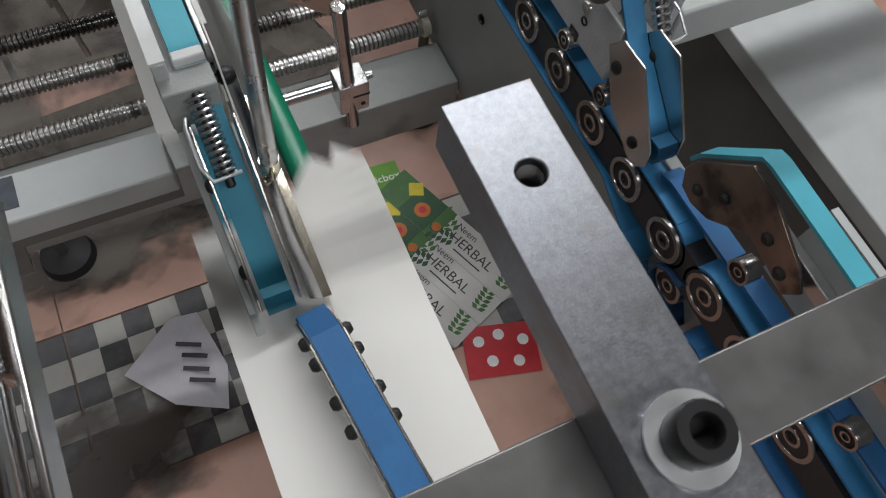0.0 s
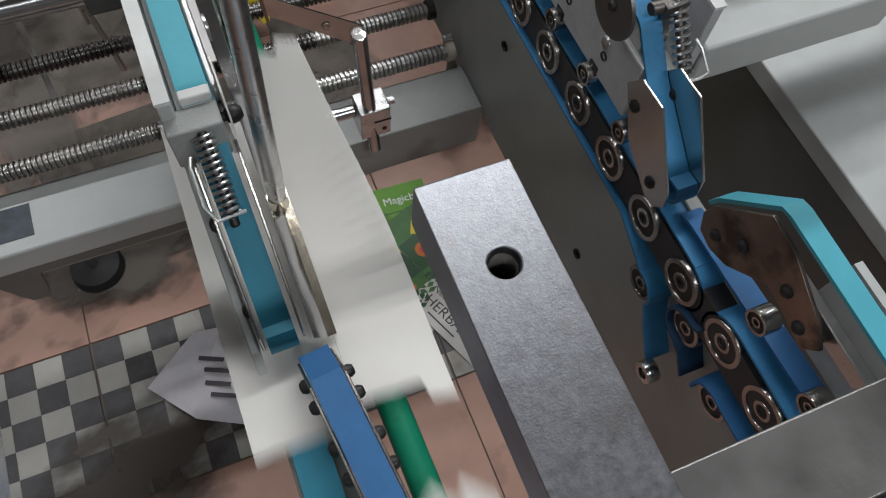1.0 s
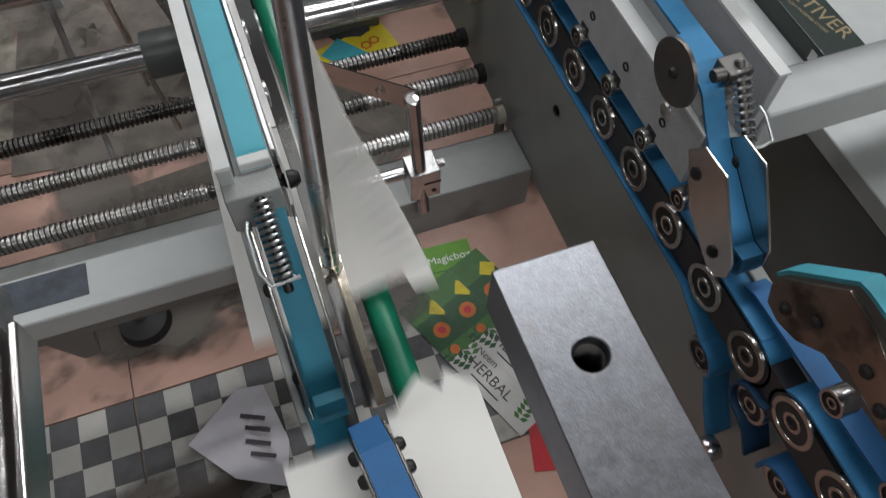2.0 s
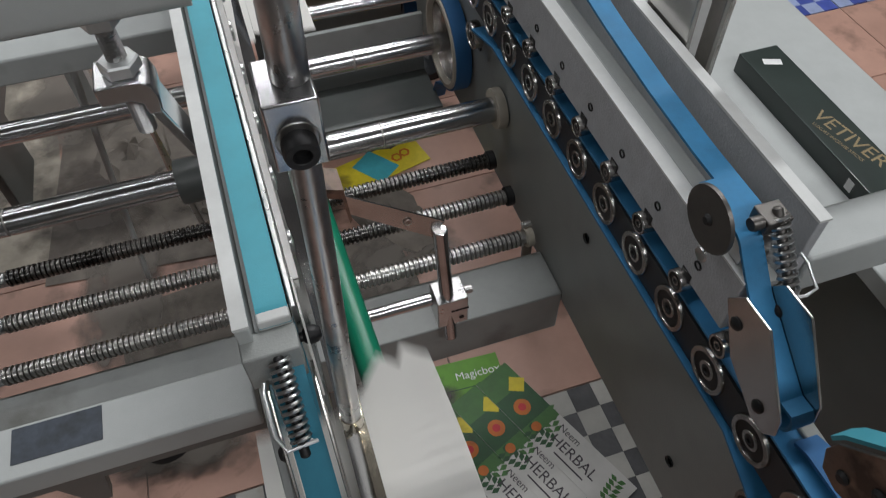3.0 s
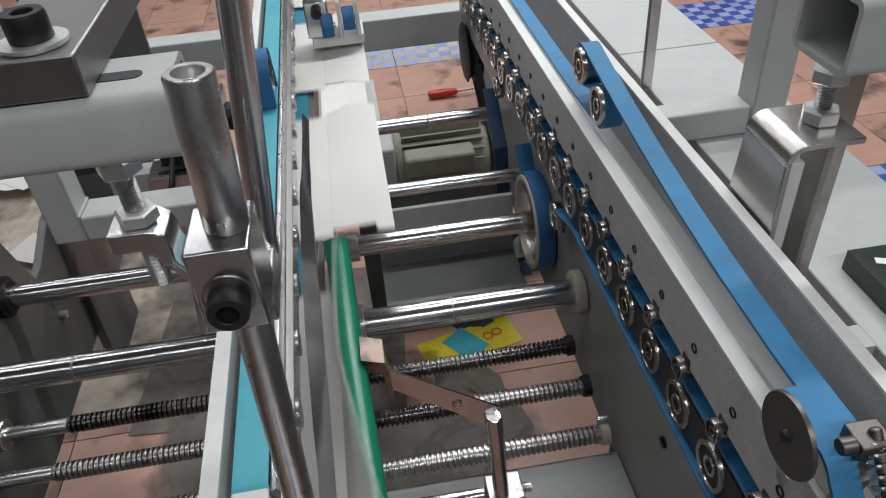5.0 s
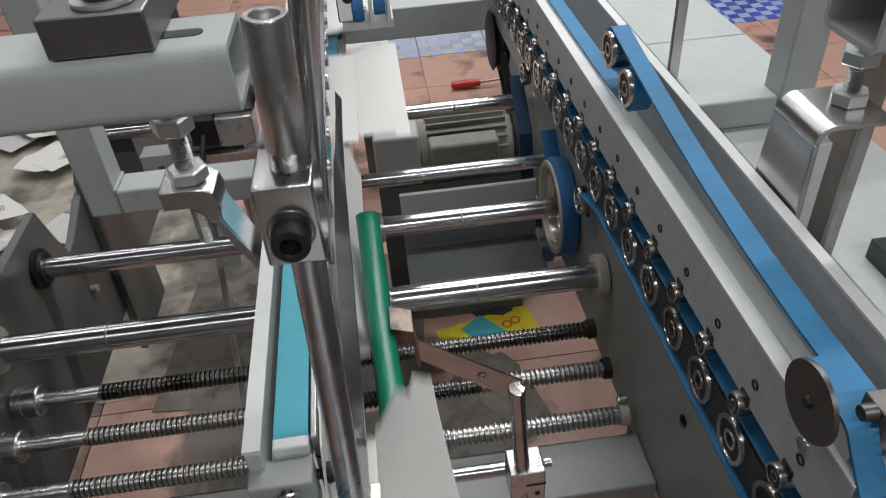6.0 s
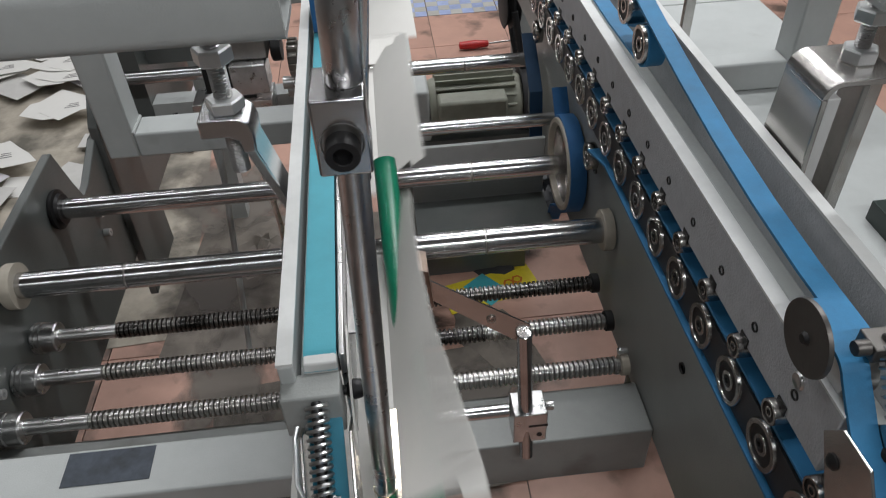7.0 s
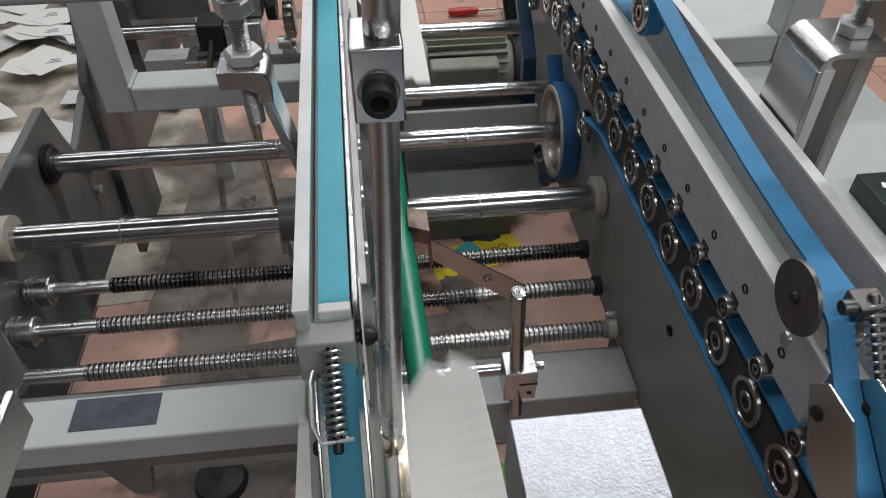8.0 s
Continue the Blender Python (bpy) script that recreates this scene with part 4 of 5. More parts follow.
part("clamp_screw", lathe([(0, 0), (0.0045, 0), (0.005, 0.001), (0.005, 0.009), (0, 0.009)], "x", (-0.110, 0.184, 0.624), 14), STEEL, cl)
part("stub_shaft", rod(0.0075, (-0.27, 0.190, 0.615), (-0.1465, 0.190, 0.615), 16), CHROME, hk)

# ---- near bar over the conveyor ----
nbar = thing("adjusting_bar", "ground pitted steel bar bolted across a flat bar", "steel bar")


def drilled_bar(x0, x1, y0, y1, z0, z1, cx, cy, r):
    """A flat bar with one round hole going through it."""
    bm = bmesh.new()
    angles = sorted([2 * math.pi * i / 32 for i in range(32)] + [math.atan2(y - cy, x - cx) % (2 * math.pi) for x in (x0, x1) for y in (y0, y1)])
    levels = []
    for z in (z0, z1):
        inner, outer = [], []
        for a in angles:
            c, q = math.cos(a), math.sin(a)
            reach = min(((x1 - cx) / c if c > 1e-6 else (x0 - cx) / c if c < -1e-6 else 9), ((y1 - cy) / q if q > 1e-6 else (y0 - cy) / q if q < -1e-6 else 9))
            inner.append(bm.verts.new((cx + r * c, cy + r * q, z)))
            outer.append(bm.verts.new((cx + reach * c, cy + reach * q, z)))
        levels.append((inner, outer))
    (i0, o0), (i1, o1) = levels
    n = len(angles)
    for k in range(n):
        j = (k + 1) % n
        bm.faces.new((i1[k], o1[k], o1[j], i1[j]))
        bm.faces.new((i0[k], i0[j], o0[j], o0[k]))
        bm.faces.new((o0[k], o0[j], o1[j], o1[k]))
        bm.faces.new((i0[k], i1[k], i1[j], i0[j]))
    return bm


bar = part("bar", drilled_bar(-0.2402, -0.2115, -0.365, -0.2138, 1.1142, 1.1345, -0.2258, -0.2427, 0.0045), PITTED, nbar, bevel=0.0005)
part("hole_thread", lathe([(0.00455 - 0.0006 * (i % 2), 0.0006 * i) for i in range(28)], "z", (-0.2258, -0.2427, 1.1155), 24), DULL, bar, smooth=False)
# black disc closing the hole, for the darkness down in it
part("hole_bottom", lathe([(0, 0), (0.0045, 0), (0.0045, 0.001), (0, 0.001)], "z", (-0.2258, -0.2427, 1.1143), 24), RUBBER, bar, smooth=False)
part("washer", lathe([(0.006, 0), (0.0112, 0), (0.0116, 0.0006), (0.0116, 0.0018), (0.006, 0.0018), (0.006, 0)], "z", (-0.2245, -0.3212, 1.1347), 36), ZINC, nbar)
socket_bolt((-0.2252, -0.3212, 1.1365), "z", 0.0075, 0.010, nbar)
fb = thing("flat_bar", "plain flat steel cross bar under the adjusting bar", "steel bar")
part("bar", box(-0.62, 0.45, -0.3295, -0.304, 1.099, 1.1138), FLATBAR, fb, bevel=0.0006)
part("bar_leg", box(0.45, 0.48, -0.3295, -0.304, 0.7205, 1.1138), FLATBAR, fb)
part("bar_leg", box(-0.65, -0.62, -0.3295, -0.304, 0.70, 1.1138), FLATBAR, fb)
ncl = thing("near_clamp", "chrome clamp with upright tube on the flat bar", "clamp")
part("tube", rod(0.0105, (-0.378, -0.40, 1.098), (-0.378, -0.232, 1.098), 28), BRIGHT, ncl)
part("clamp_head", box(-0.398, -0.3665, -0.231, -0.150, 1.088, 1.108), CHROME, ncl, bevel=0.002)
part("side_plate", box(-0.3655, -0.3625, -0.330, -0.165, 1.083, 1.098), STAINLESS, ncl, bevel=0.001)
part("clamp_screw", lathe([(0, 0), (0.006, 0), (0.0065, 0.001), (0.0065, 0.008), (0, 0.008)], "z", (-0.383, -0.19, 1.1082), 16), BLACK, ncl)

ncl.location.x = -0.007

# upright rod behind the block, drive unit and folding head further off
ur = thing("upright_rod", "polished upright steel rod standing behind the clamp block", "rod")
part("rod_body", rod(0.0052, (-0.2600, 0.0, 1.085), (-0.2330, 0.0, 1.33), 20), CHROME, ur)
part("link", box(-0.268, -0.254, -0.0325, 0.008, 1.086, 1.100), STEEL, ur, bevel=0.001)
du = thing("drive_unit", "black and silver geared drive unit with loose cable", "drive unit", (0, 0.8, 0.7))
part("slotted_plate", box(-0.556, -0.43, -0.03, 0.03, -0.034, 0.0), STEEL, du, bevel=0.001)
for sy in (-0.015, 0.010):
    # black strips on the plate paint the dark slots
    part("slot", box(-0.540, -0.455, sy - 0.004, sy + 0.004, 0.0002, 0.0012), BLACK, du)
part("sensor_block", box(-0.530, -0.488, -0.02, 0.03, 0.012, 0.056), BLACK, du, bevel=0.003)
part("rear_panel", box(-0.70, -0.535, 0.132, 0.140, 0.0, 0.60), DARK_PAINT, du, "dark grey sheet panel", bevel=0.001)
part("servo_body", box(-0.487, -0.425, -0.012, 0.07, 0.0605, 0.100), SCREW, du, bevel=0.003)
part("servo_cap", lathe([(0, 0), (0.020, 0), (0.022, 0.002), (0.022, 0.016), (0, 0.018)], "x", (-0.424, 0.03, 0.060), 20), BLACK, du)
part("servo_cap", lathe([(0, 0), (0.010, 0), (0.010, 0.020), (0, 0.020)], "x", (-0.408, -0.02, 0.022), 16), STEEL, du)
part("metal_block", box(-0.486, -0.43, -0.03, 0.02, 0.012, 0.060), STEEL, du, bevel=0.002)
part("cross_shaft", rod(0.011, (-0.72, 0.02, 0.031), (-0.535, 0.02, 0.031), 20), CHROME, du)
part("gear", lathe([(0, 0), (0.026, 0), (0.028, 0.003), (0.028, 0.014), (0.026, 0.017), (0, 0.017)], "x", (-0.395, 0, 0.053), 28), SCREW, du)
for k in range(14):
    a = 2 * math.pi * k / 14
    part("gear_tooth", box(-0.394, -0.380, 0.028 * math.cos(a) - 0.003, 0.028 * math.cos(a) + 0.003, 0.053 + 0.028 * math.sin(a) - 0.003, 0.053 + 0.028 * math.sin(a) + 0.003), SCREW, du)
part("knob", lathe([(0, 0), (0.012, 0), (0.013, 0.002), (0.013, 0.022), (0, 0.024)], "x", (-0.405, 0, 0.0), 18), STEEL, du)
part("cable", sweep([(-0.51, -0.02, 0.03), (-0.515, -0.05, 0.0), (-0.535, -0.06, -0.045), (-0.555, -0.055, -0.062), (-0.575, -0.05, -0.05), (-0.585, -0.03, -0.01)], 0.0045), RUBBER, du)
part("rear_post", box(-0.70, -0.655, 0.08, 0.13, -0.12, 0.20), DARK_PAINT, du)
part("rear_rail", box(-0.654, -0.36, 0.08, 0.12, -0.10, -0.05), GREY_PAINT, du)
part("hanging_rod", rod(0.004, (-0.47, 0.0, -0.45), (-0.47, 0.0, -0.035), 8), STEEL, du)
fh = thing("folding_head", "white folding head with small blue belt pulleys", "machine head", (0, 0.86, 0.85))
part("base_plate", box(-0.275, -0.195, 0.0, 0.06, -0.012, 0.004), WHITE_EDGE, fh, bevel=0.002)
part("cheek", box(-0.232, -0.226, -0.012, 0.05, 0.0045, 0.06), WHITE_EDGE, fh, bevel=0.002)
part("cheek", box(-0.205, -0.199, -0.012, 0.05, 0.0045, 0.06), WHITE_EDGE, fh, bevel=0.002)
for px, pz in ((-0.2155, 0.030), (-0.2485, 0.022)):
    part("blue_pulley", lathe([(0, -0.009), (0.016, -0.009), (0.0175, -0.007), (0.0175, 0.007), (0.016, 0.009), (0, 0.009)], "x", (px, 0.0, pz), 22), BLUE_DARK, fh)
    part("pulley_screw", lathe([(0, 0), (0.005, 0), (0.005, 0.003), (0, 0.004)], "x", (px + 0.009, 0.0, pz), 12), STEEL, fh)
part("clamp_screw", lathe([(0, 0), (0.008, 0), (0.008, 0.012), (0, 0.012)], "y", (-0.262, -0.013, 0.045), 16), BLACK, fh)
part("head_block", box(-0.280, -0.245, 0.0, 0.05, 0.0045, 0.06), CHROME, fh, bevel=0.002)
part("head_arm", box(-0.275, -0.200, 0.02, 0.05, 0.0605, 0.30), GREY_PAINT, fh)

# ---- floor tiles and things on the floor ----


def tile_mesh(name, sx, sy, h, material):
    bm = box(-sx / 2, sx / 2, -sy / 2, sy / 2, -0.004, h)
    me = bpy.data.meshes.new(name)
    bm.to_mesh(me)
    bm.free()
    me.materials.append(material)
    return me


def piece(me, name, parent, x, y, z=0.0):
    ob = new(name, me)
    ob.parent = parent
    ob.location = (x, y, z)
    return ob


PINK_ME = tile_mesh("pink_tile", 0.297, 0.297, 0.0, PINK)
DARK_ME = tile_mesh("dark_square", 0.0488, 0.0488, 0.0003, CHK_DARK)
PALE_ME = tile_mesh("pale_square", 0.0488, 0.0488, 0.0003, CHK_LIGHT)
MB_ME = tile_mesh("blue_square", 0.0488, 0.0488, 0.0003, MOS_BLUE)
MP_ME = tile_mesh("mosaic_square", 0.0488, 0.0488, 0.0003, MOS_PALE)
for i in range(-9, 8):
    for j in range(-3, 16):
        x, y = 0.15 + 0.3 * i - 0.05, 0.15 + 0.3 * j
        if j == 0 and -4 <= i <= 1:
            for a in range(6):
                for b in range(6):
                    if -1.05 < x < 0.45:
                        piece(DARK_ME if (a + b + i) % 2 else PALE_ME, "floor_square", floor, x - 0.123 + 0.0492 * a, y - 0.123 + 0.0492 * b)
        elif (j == 4 and 4 <= i <= 6) or (j in (9, 10) and -1 <= i <= 5):
            for a in range(6):
                for b in range(6):
                    if j == 4 or j == 9:
                        piece((MB_ME if j == 4 or i > 2 else MP_ME) if (a + b) % 2 else (MP_ME if j == 4 or i > 2 else PALE_ME), "mosaic_square", floor, x - 0.123 + 0.0492 * a, y - 0.123 + 0.0492 * b)
            if j == 10:
                piece(PINK_ME, "floor_tile", floor, x, y)
        else:
            piece(PINK_ME, "floor_tile", floor, x, y)


def words(text, size, material, parent, x, y, z, turn=0, name="lettering"):
    cu = bpy.data.curves.new(name, "FONT")
    cu.body, cu.size, cu.align_x, cu.align_y = text, size, "CENTER", "CENTER"
    cu.extrude = 0.00008
    tmp = bpy.data.objects.new(name, cu)
    scene.collection.objects.link(tmp)
    me = bpy.data.meshes.new_from_object(tmp.evaluated_get(bpy.context.evaluated_depsgraph_get()))
    bpy.data.objects.remove(tmp)
    me.materials.append(material)
    ob = new(name, me)
    ob.parent = parent
    ob.matrix_basis = pose(x, y, z, 0, 0, turn)
    return ob


def card(name, label, x, y, z, turn, w, h, material, category="carton"):
    ob = tagged(part(name, box(-w / 2, w / 2, -h / 2, h / 2, 0, 0.0008), material, None, smooth=False), label, category)
    ob.matrix_basis = pose(x, y, z, 0, 0, turn)
    return ob


def patch(parent, name, w, h, x, y, material, turn=0, z=0.0010):
    ob = part(name, box(-w / 2, w / 2, -h / 2, h / 2, 0, 0.0001), material, parent, smooth=False)
    ob.matrix_basis = pose(x, y, z, 0, 0, turn)
    return ob


def leaf(parent, x, y, turn, size, material):
    bm = bmesh.new()
    for k in range(5):
        for sgn in (-1, 1):
            c = Vector((0, size * (k - 2) * 0.22, 0))
            d = Vector((sgn * size * 0.34, size * 0.18, 0))
            n = Vector((-d.y, d.x, 0)) * 0.28
            bm.faces.new([bm.verts.new(p) for p in (c, c + d * 0.5 + n, c + d, c + d * 0.5 - n)])
    ob = part("leaf_print", bm, material, parent, smooth=False)
    ob.matrix_basis = pose(x, y, 0.0012, 0, 0, turn)
    return ob


def crumple(name, label, x, y, w, h, height, material, seed):
    """A crumpled cloth heap with an uneven outline."""
    r = random.Random(seed)
    bm = bmesh.new()
    rows = []
    rings, seg = 5, 18
    top = bm.verts.new((0, 0, height))
    for i in range(1, rings + 1):
        f = i / rings
        rows.append([bm.verts.new((w * f * math.cos(2 * math.pi * k / seg) * (1 + r.uniform(-0.22, 0.22) * f), h * f * math.sin(2 * math.pi * k / seg) * (1 + r.uniform(-0.22, 0.22) * f), max(0, height * (1 - f ** 2) * r.uniform(0.45, 1.2)) if i < rings else 0)) for k in range(seg)])
    for k in range(seg):
        bm.faces.new((top, rows[0][k], rows[0][(k + 1) % seg]))
    for a, b in zip(rows, rows[1:]):
        for k in range(seg):
            bm.faces.new((a[k], b[k], b[(k + 1) % seg], a[(k + 1) % seg]))
    ob = tagged(part(name, bm, material), label, "rag")
    ob.matrix_basis = pose(x, y, 0.001, 0, 0, seed * 37)
    return ob


# flattened green cartons under the conveyor
m = card("flat_carton", "flattened lime green printed carton lying on the floor", -0.026, 0.375, 0.002, -3, 0.14, 0.10, CARD_LIME)
words("Magicbox", 0.024, INK_WHITE, m, 0.022, 0.015, 0.001)
patch(m, "panel_line", 0.14, 0.002, 0, -0.012, CARD_DEEP)
for k in range(3):
    c = card("flat_carton", "flattened green and white printed herbal carton on the floor", 0.086 - 0.062 * k, 0.219 - 0.024 * k, 0.0062 - 0.0014 * k, -67, 0.34, 0.078, CARD_WHITE)
    patch(c, "green_panel", 0.15, 0.0775, -0.095, 0, CARD_GREEN)
    patch(c, "deep_panel", 0.07, 0.0770, -0.080, 0, CARD_DEEP, 0, 0.0012)
    patch(c, "yellow_flash", 0.030, 0.030, -0.120, 0.022, INK_YELLOW, 45, 0.0014)
    seal = part("seal_print", lathe([(0, 0), (0.017, 0), (0.017, 0.0001), (0, 0.0001)], "z", (0, 0, 0), 16), INK_ORANGE, c)
    seal.matrix_basis = pose(-0.078, -0.004, 0.0016)
    core = part("seal_core", lathe([(0, 0), (0.008, 0), (0.008, 0.0001), (0, 0.0001)], "z", (0, 0, 0), 12), INK_RED, c)
    core.matrix_basis = pose(-0.078, -0.004, 0.0018)
    leaf(c, -0.022, 0.016, 60, 0.05, CARD_GREEN)
    leaf(c, -0.010, -0.018, 110, 0.05, CARD_DEEP)
    nut_print = part("nut_print", lathe([(0, 0), (0.010, 0), (0.010, 0.0001), (0, 0.0001)], "z", (0, 0, 0), 12), INK_ORANGE, c)
    nut_print.matrix_basis = pose(-0.032, -0.012, 0.0015)
    words("Neem", 0.020, INK_DARK, c, 0.022, 0.022, 0.0012)
    words("HERBAL", 0.030, INK_DARK, c, 0.055, -0.004, 0.0012)
    patch(c, "print_bar", 0.07, 0.003, 0.06, -0.024, INK_DARK)
    leaf(c, 0.142, 0.0, 10, 0.045, CARD_GREEN)
rc = card("flat_carton", "red spotted printed carton scrap on the floor", 0.072, -0.036, 0.002, -15, 0.14, 0.10, INK_RED)
for dx, dy in ((-0.04, 0.02), (0.0, 0.03), (0.045, 0.015), (-0.02, -0.02), (0.03, -0.025)):
    d = part("white_dot", lathe([(0, 0), (0.011, 0), (0.011, 0.0001), (0, 0.0001)], "z", (0, 0, 0), 14), INK_WHITE, rc)
    d.matrix_basis = pose(dx, dy, 0.001)
yc = card("printed_card", "yellow and turquoise printed card lying on the floor", -0.04, 1.01, 0.002, 14, 0.24, 0.10, INK_YELLOW)
patch(yc, "blue_print", 0.07, 0.095, -0.01, 0, mat("turquoise_ink", (0.05, 0.35, 0.42), 0.5), 25)
for dx in (0.05, 0.075):
    d = part("ring_print", lathe([(0.009, 0), (0.015, 0), (0.015, 0.0001), (0.009, 0.0001), (0.009, 0)], "z", (0, 0, 0), 6), INK_ORANGE, yc)
    d.matrix_basis = pose(dx, -0.01 + dx * 0.2, 0.0012)
ps = thing("torn_paper", "crumpled greyish printed paper scrap on the checkered tiles", "paper", (-0.47, 0.15, 0.002))
bm = bmesh.new()
pts = [(-0.10, 0.03), (0.0, 0.10), (0.05, 0.09), (0.07, -0.02), (0.05, -0.10), (-0.03, -0.06)]
ring = [bm.verts.new((x, y, 0.004 + 0.008 * ((i * 7) % 3))) for i, (x, y) in enumerate(pts)]
mid = bm.verts.new((0, 0.01, 0.022))
for i in range(6):
    bm.faces.new((ring[i], ring[(i + 1) % 6], mid))
sheet = part("sheet", bm, PAPER_GREY, ps, smooth=False)
for k in range(4):
    patch(sheet, "print_bar", 0.045, 0.008, 0.02 + 0.004 * (k % 2), 0.035 - 0.024 * k, INK_DARK, -25, 0.024)

rng = random.Random(4)
for k in range(34):
    x, y = rng.uniform(-1.95, -0.95), rng.uniform(1.15, 2.9)
    card("paper_scrap", "loose pale paper offcut on the dirty floor", x, y, 0.002 + 0.001 * k, rng.uniform(0, 180), rng.uniform(0.10, 0.26), rng.uniform(0.06, 0.16), rng.choice((PAPER_GREY, CARD_WHITE, PAPER, CARD_WHITE)), "paper")
card("floor_sheet", "large brown cardboard sheet laid on the floor", -1.5, 2.0, 0.0012, 4, 1.3, 2.2, CARDBOARD, "cardboard")
card("floor_sheet", "oil-soaked dark board under the drive shaft", -0.50, 1.12, 0.0026, -5, 0.62, 0.52, GRIME, "cardboard")
crumple("oily_rag", "grimy brown rag heaped on the floor under the shafts", -0.38, 1.05, 0.12, 0.10, 0.05, GRIME, 11)
crumple("grey_rag", "dirty grey rag on the floor beyond the cartons", -0.62, 1.25, 0.14, 0.10, 0.04, GRIME, 12)
st = thing("brace_rod", "thin grey steel brace rods under the drive unit", "brace")
part("brace", rod(0.006, (-0.50, 0.88, 0.60), (-0.46, 0.86, 0.05), 10), STEEL, st)
part("brace", rod(0.006, (-0.56, 0.90, 0.60), (-0.60, 0.80, 0.05), 10), GREY_PAINT, st)
# added sheet that makes the floor darker under the lead screws
card("floor_sheet", "dark grey sheet darkening the floor under the lead screws", -0.36, 0.62, 0.0040, 6, 0.62, 0.36, GRIME, "cardboard")


def spill(label, x, y, rx, ry, turn, material, z):
    ob = thing("floor_stain", label, "stain")
    film = part("film", lathe([(0, 0), (1.0, 0)], "z", (0, 0, 0), 28), material, ob)
    film.matrix_basis = pose(0, 0, 0) @ Matrix.Diagonal((rx, ry, 1, 1))
    ob.matrix_basis = pose(x, y, z, 0, 0, turn)


rng = random.Random(21)
for k in range(16):
    x, y = rng.uniform(-1.80, -1.28), rng.uniform(1.60, 2.75)
    ob = thing("torn_paper", "torn white paper offcut on the dirty floor", "paper", (x, y, 0.045 + 0.0006 * k))
    a0, n = rng.uniform(0, 6), rng.randint(5, 8)
    pts = [(rng.uniform(0.06, 0.15) * math.cos(a0 + 6.28 * i / n), rng.uniform(0.04, 0.10) * math.sin(a0 + 6.28 * i / n)) for i in range(n)]
    sheet = part("sheet", prism(pts, "z", 0, 0.0006), PAPER, ob, smooth=False)
    for j in range(3 if k % 3 == 0 else 0):
        patch(sheet, "print_bar", 0.05 - 0.01 * j, 0.004, 0, 0.012 * j - 0.01, INK_DARK, 10)
for i, (x, y, rx, ry, turn, m) in enumerate(((-0.62, 0.46, 0.22, 0.16, 10, OIL), (-0.30, 0.40, 0.20, 0.13, -20, OIL), (-0.60, 0.05, 0.26, 0.16, 15, OIL), (-0.16, 0.34, 0.16, 0.12, 0, OIL),
                                              (-0.10, 0.70, 0.20, 0.10, 30, DIRT), (-0.30, 0.95, 0.26, 0.16, -12, OIL), (-0.66, 0.80, 0.16, 0.28, 4, DIRT), (0.02, 1.20, 0.22, 0.16, 0, OIL),
                                              (0.05, 1.80, 0.42, 0.30, 20, DIRT), (-1.10, 1.30, 0.28, 0.22, 0, DIRT), (-0.74, 1.50, 0.26, 0.30, 8, DIRT), (-0.72, 1.12, 0.24, 0.22, 0, OIL), (-0.52, 0.46, 0.26, 0.14, 20, DIRT))):
    spill("dark oily stain soaked into the pink floor tiles" if m is OIL else "grey dirt film on the floor tiles", x, y, rx, ry, turn, m, 0.0046 + 0.0004 * i)
crumple("oily_rag", "black oily rag heaped on the floor under the shafts", -0.05, 1.28, 0.22, 0.12, 0.05, RUBBER, 3)
crumple("oily_rag", "black oily rag heaped on the floor under the shafts", 0.16, 1.36, 0.12, 0.10, 0.06, BLACK_GAP, 5)
crumple("grey_rag", "dirty grey rag lying beside the printed card", -0.05, 0.83, 0.14, 0.07, 0.02, GRIME, 8)
crumple("grey_rag", "dirty grey rag on the floor beyond the cartons", -0.55, 0.50, 0.10, 0.06, 0.02, GRIME, 9)
tool = thing("screwdriver", "red-handled screwdriver lying on the floor", "tool", (0.10, 2.35, 0.02))
part("handle", lathe([(0, -0.06), (0.014, -0.055), (0.017, 0), (0.012, 0.055), (0, 0.06)], "x", (0, 0, 0), 12), RED, tool)
part("blade", rod(0.004, (0.06, 0, 0), (0.16, 0.01, 0), 8), STEEL, tool)
part("clamp_part", box(0.16, 0.30, -0.03, 0.05, -0.018, 0.03), STEEL, tool, bevel=0.006)

for fx, fy in ((-0.605, 0.44), (0.14, 0.52)):
    ft = thing("levelling_foot", "dark round levelling foot standing on the floor", "machine foot", (fx, fy, 0))
    part("pad", lathe([(0, 0), (0.045, 0), (0.05, 0.006), (0.045, 0.03), (0.02, 0.04), (0, 0.04)], "z", (0, 0, 0), 24), RUBBER, ft)
    part("stem", rod(0.010, (0, 0, 0.035), (0, 0, 0.53 if fx > 0 else 0.16), 14), DARK_PAINT, ft)

# dark green slim carton on the ledge
bx = thing("incense_carton", "slim dark green carton with gold lettering on the ledge", "carton", (0.318, 0.205, 0.7202))
body = part("carton_body", box(-0.026, 0.026, -0.122, 0.122, 0, 0.026), BOX_GREEN, bx, bevel=0.0008, smooth=False)
words("VETIVER", 0.026, INK_GOLD, body, 0.006, -0.045, 0.0262, -78)
words("LUXURY INCENSE STICKS", 0.006, INK_GOLD, body, -0.010, -0.045, 0.0262, -78)
patch(body, "logo_mark", 0.022, 0.010, 0.002, 0.095, INK_WHITE, -20, 0.0262)
patch(body, "barcode", 0.014, 0.010, -0.0, -0.02, INK_WHITE, 0, 0.0).matrix_basis = pose(-0.0262, -0.095, 0.013, 0, -90, 0)

feed = thing("feed_table", "plain grey feed table under the waiting cartons", "table")
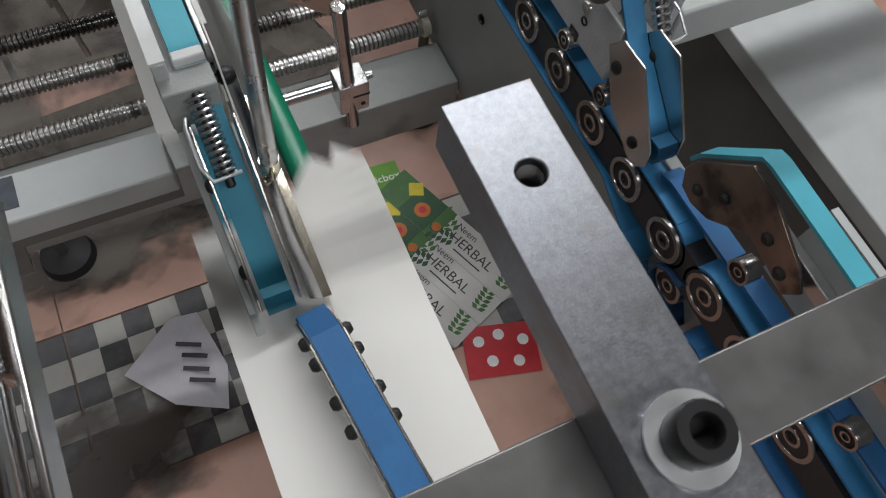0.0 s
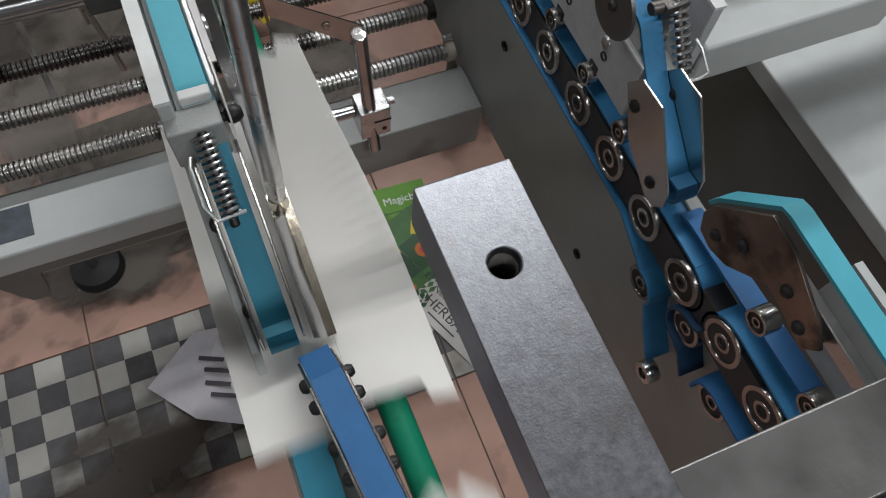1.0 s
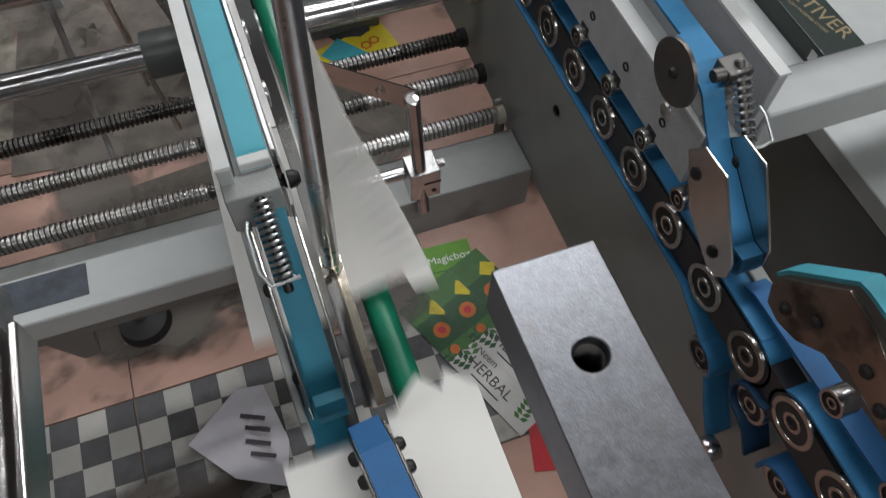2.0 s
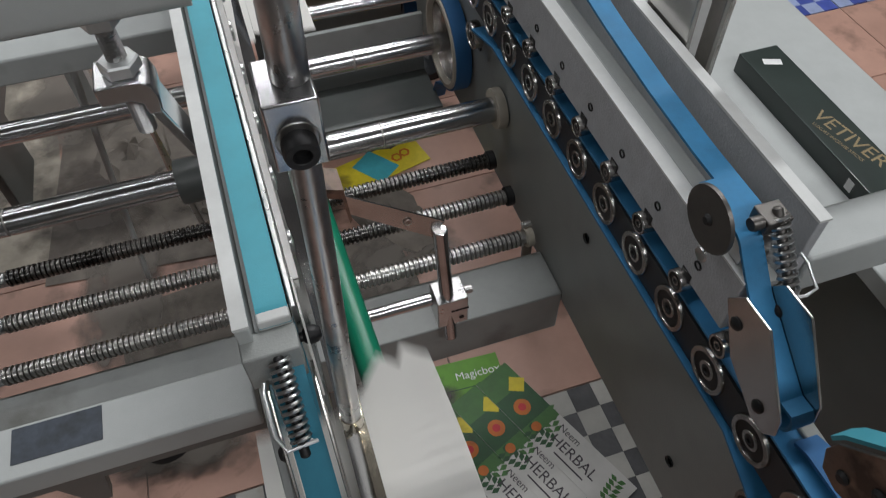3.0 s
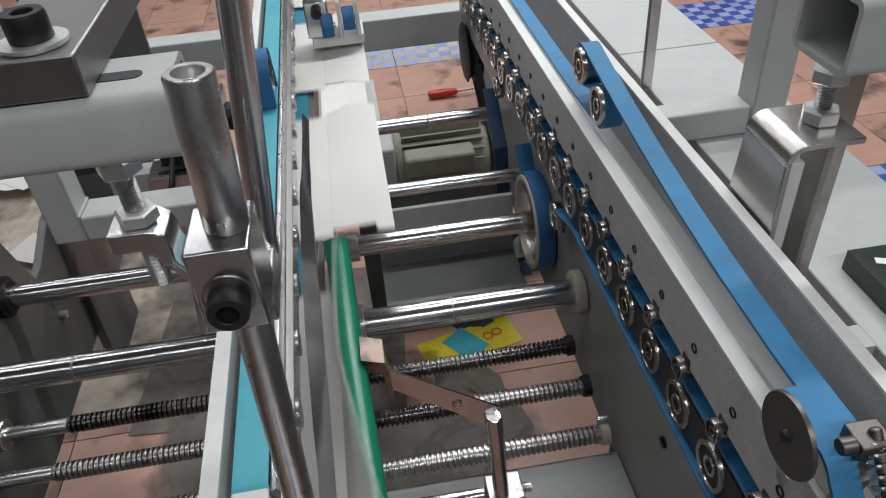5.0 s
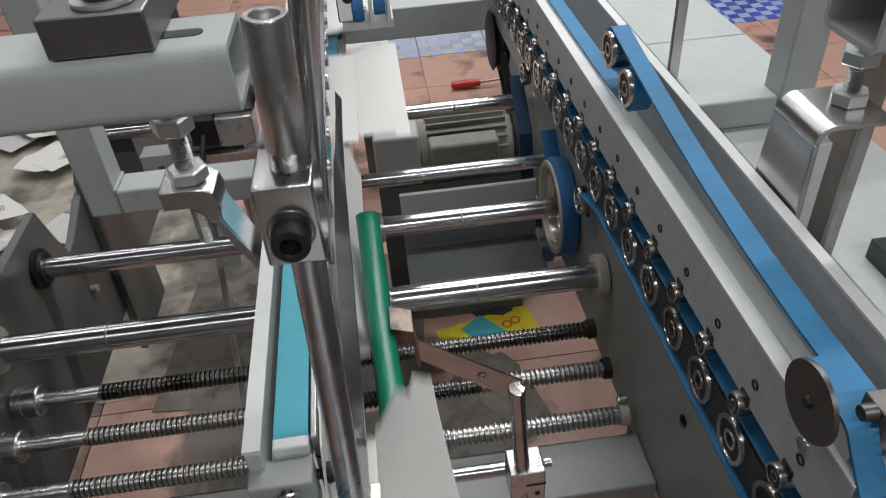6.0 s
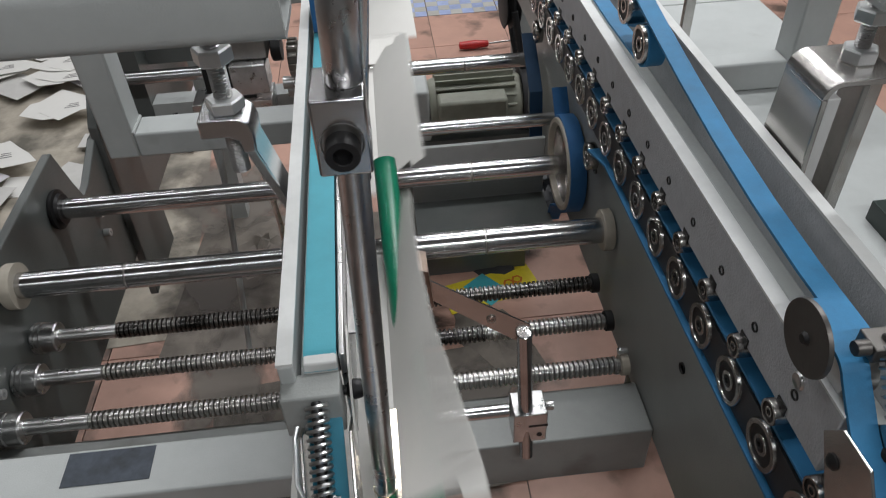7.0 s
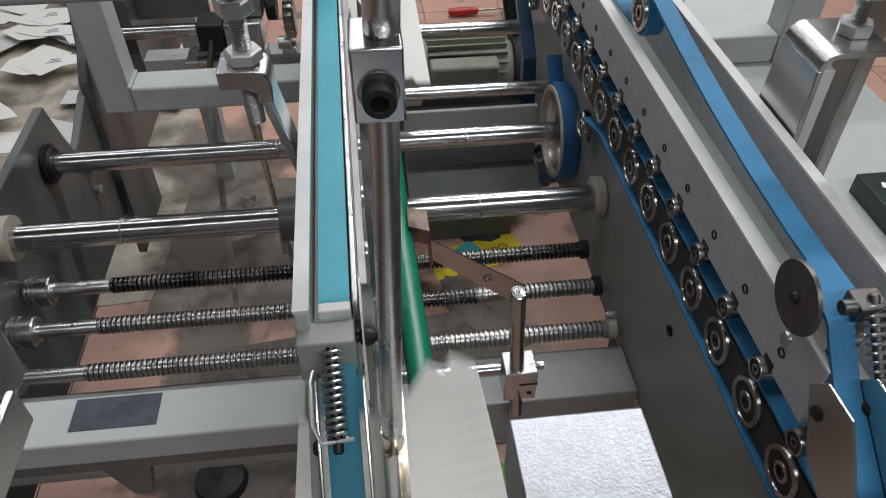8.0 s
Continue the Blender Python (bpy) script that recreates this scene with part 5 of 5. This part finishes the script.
part("tabletop", box(-0.36, -0.17, -1.07, -0.74, 0.43, 0.449), GREY_PAINT, feed)
part("pedestal", box(-0.30, -0.23, -0.94, -0.87, 0.0, 0.4295), DARK_PAINT, feed)
tray = thing("delivery_tray", "plain grey delivery tray for finished cartons", "tray")
part("tray_plate", box(-0.36, -0.17, 1.60, 1.93, 0.28, 0.299), GREY_PAINT, tray)
part("pedestal", box(-0.30, -0.23, 1.73, 1.80, 0.0, 0.2795), DARK_PAINT, tray)

# ---- cartons running along the belts ----
PITCH, LENGTH, SPEED = 0.36, 0.285, 1.2
SLIP = [(0.0, 0.0), (1.0, 0.012), (2.9, 0.036), (3.5, 0.055), (4.5, 0.09), (6.3, 0.152), (7.0, 0.165), (8.0, 0.18), (60.0, 0.18)]
STRIPS = 30
CREASE = -0.262
LIFT = [(-9, 0), (-0.17, 0), (-0.10, 8), (0.0, 39), (0.07, 56), (0.13, 68), (0.20, 81), (0.28, 90), (0.34, 92), (9, 92)]


def fold(y, tail):
    """The flap's angle: lifted along the rod, sprung open again once its tail has left the guide."""
    shut = min(1.0, max(0.0, (tail - 0.0) / 0.07))
    free = min(1.0, max(0.0, (tail - 0.27) / 0.08))
    stiff = 1 - 0.28 * min(1.0, max(0.0, 1 - (tail + LENGTH - y) / 0.17))
    held = arc_pos(LIFT, y) * stiff * (1 - shut) + 112 * shut
    return held * (1 - free) + 4 * free


def strip_mesh(k):
    bm = bmesh.new()
    s = LENGTH / STRIPS
    y0, y1 = k * s, (k + 1) * s + (0.0003 if k < STRIPS - 1 else 0)
    w = 0.064
    out = [(0, y0), (w, y0), (w, y1), (0, y1)]
    if k == 0:
        out = [(0.004, y0 + 0.006), (w * 0.70, y0 + 0.004), (w * 0.74, y0 - 0.008), (w, y0 - 0.012), (w, y1), (0, y1)]
    if k == STRIPS - 1:
        out = [(0, y0), (w, y0), (w * 0.90, y1 - 0.004), (w * 0.72, y1 + 0.008), (w * 0.62, y1 - 0.004), (w * 0.42, y1 + 0.010), (0.002, y1 - 0.012)]
    return prism([(x, y) for x, y in out], "z", -0.0003, 0.0003, bm)


def carton():
    ob = thing("carton_blank", "plain white board carton blank running along the belts", "carton blank", (CREASE, 0, 0.8265), "running cartons")
    part("main_panel", box(-0.072, -0.0002, -0.006, LENGTH - 0.02, -0.0003, 0.0003), PAPER, ob, smooth=False)
    for k in range(STRIPS):
        part("flap_strip", strip_mesh(k), PAPER, ob, smooth=False)
    return ob


def carton_y(n, t):
    return -0.204 + SPEED * (t - 0.1) + arc_pos(SLIP, max(t, 0)) + PITCH * n


cartons = []
first = carton()
for n in range(-28, 5):
    ob = first if n == -28 else copy_thing(first, pose(CREASE, 0, 0.8265))
    cartons.append((n, ob))


def motions():
    for n, ob in cartons:
        times = [i * 0.1 for i in range(81) if -0.66 < carton_y(n, i * 0.1) < 1.25]
        pile_in = pose(CREASE, -1.05, 0.45 + 0.0012 * (n + 28))
        pile_out = pose(CREASE, 1.62, 0.30 + 0.0012 * (5 - n))
        rows = [(t, pose(CREASE, carton_y(n, t), 0.8265)) for t in times]
        if not rows:
            rows = [(0, pile_in), (8, pile_in)]
        if rows[0][0] > 0.25:
            rows = [(0, pile_in), (rows[0][0] - 0.2, pile_in)] + rows
        elif rows[0][0] > 0:
            rows = [(0, pose(CREASE, carton_y(n, 0), 0.8265))] + rows
        if rows[-1][0] < 7.75:
            rows = rows + [(rows[-1][0] + 0.2, pile_out), (8, pile_out)]
        elif rows[-1][0] < 8:
            rows = rows + [(8, pose(CREASE, carton_y(n, 8), 0.8265))]
        walk(ob, rows)
        flaps = [c for c in ob.children if c.name.startswith("flap_strip")]
        flaps.sort(key=lambda c: c.data.vertices[0].co.y)
        for k, f in enumerate(flaps):
            mid_y = LENGTH * (k + 0.5) / STRIPS
            walk(f, [(t, pose(0, 0, 0, 0, -fold(m.translation.y + mid_y, m.translation.y), 0)) for t, m in rows])


motions()
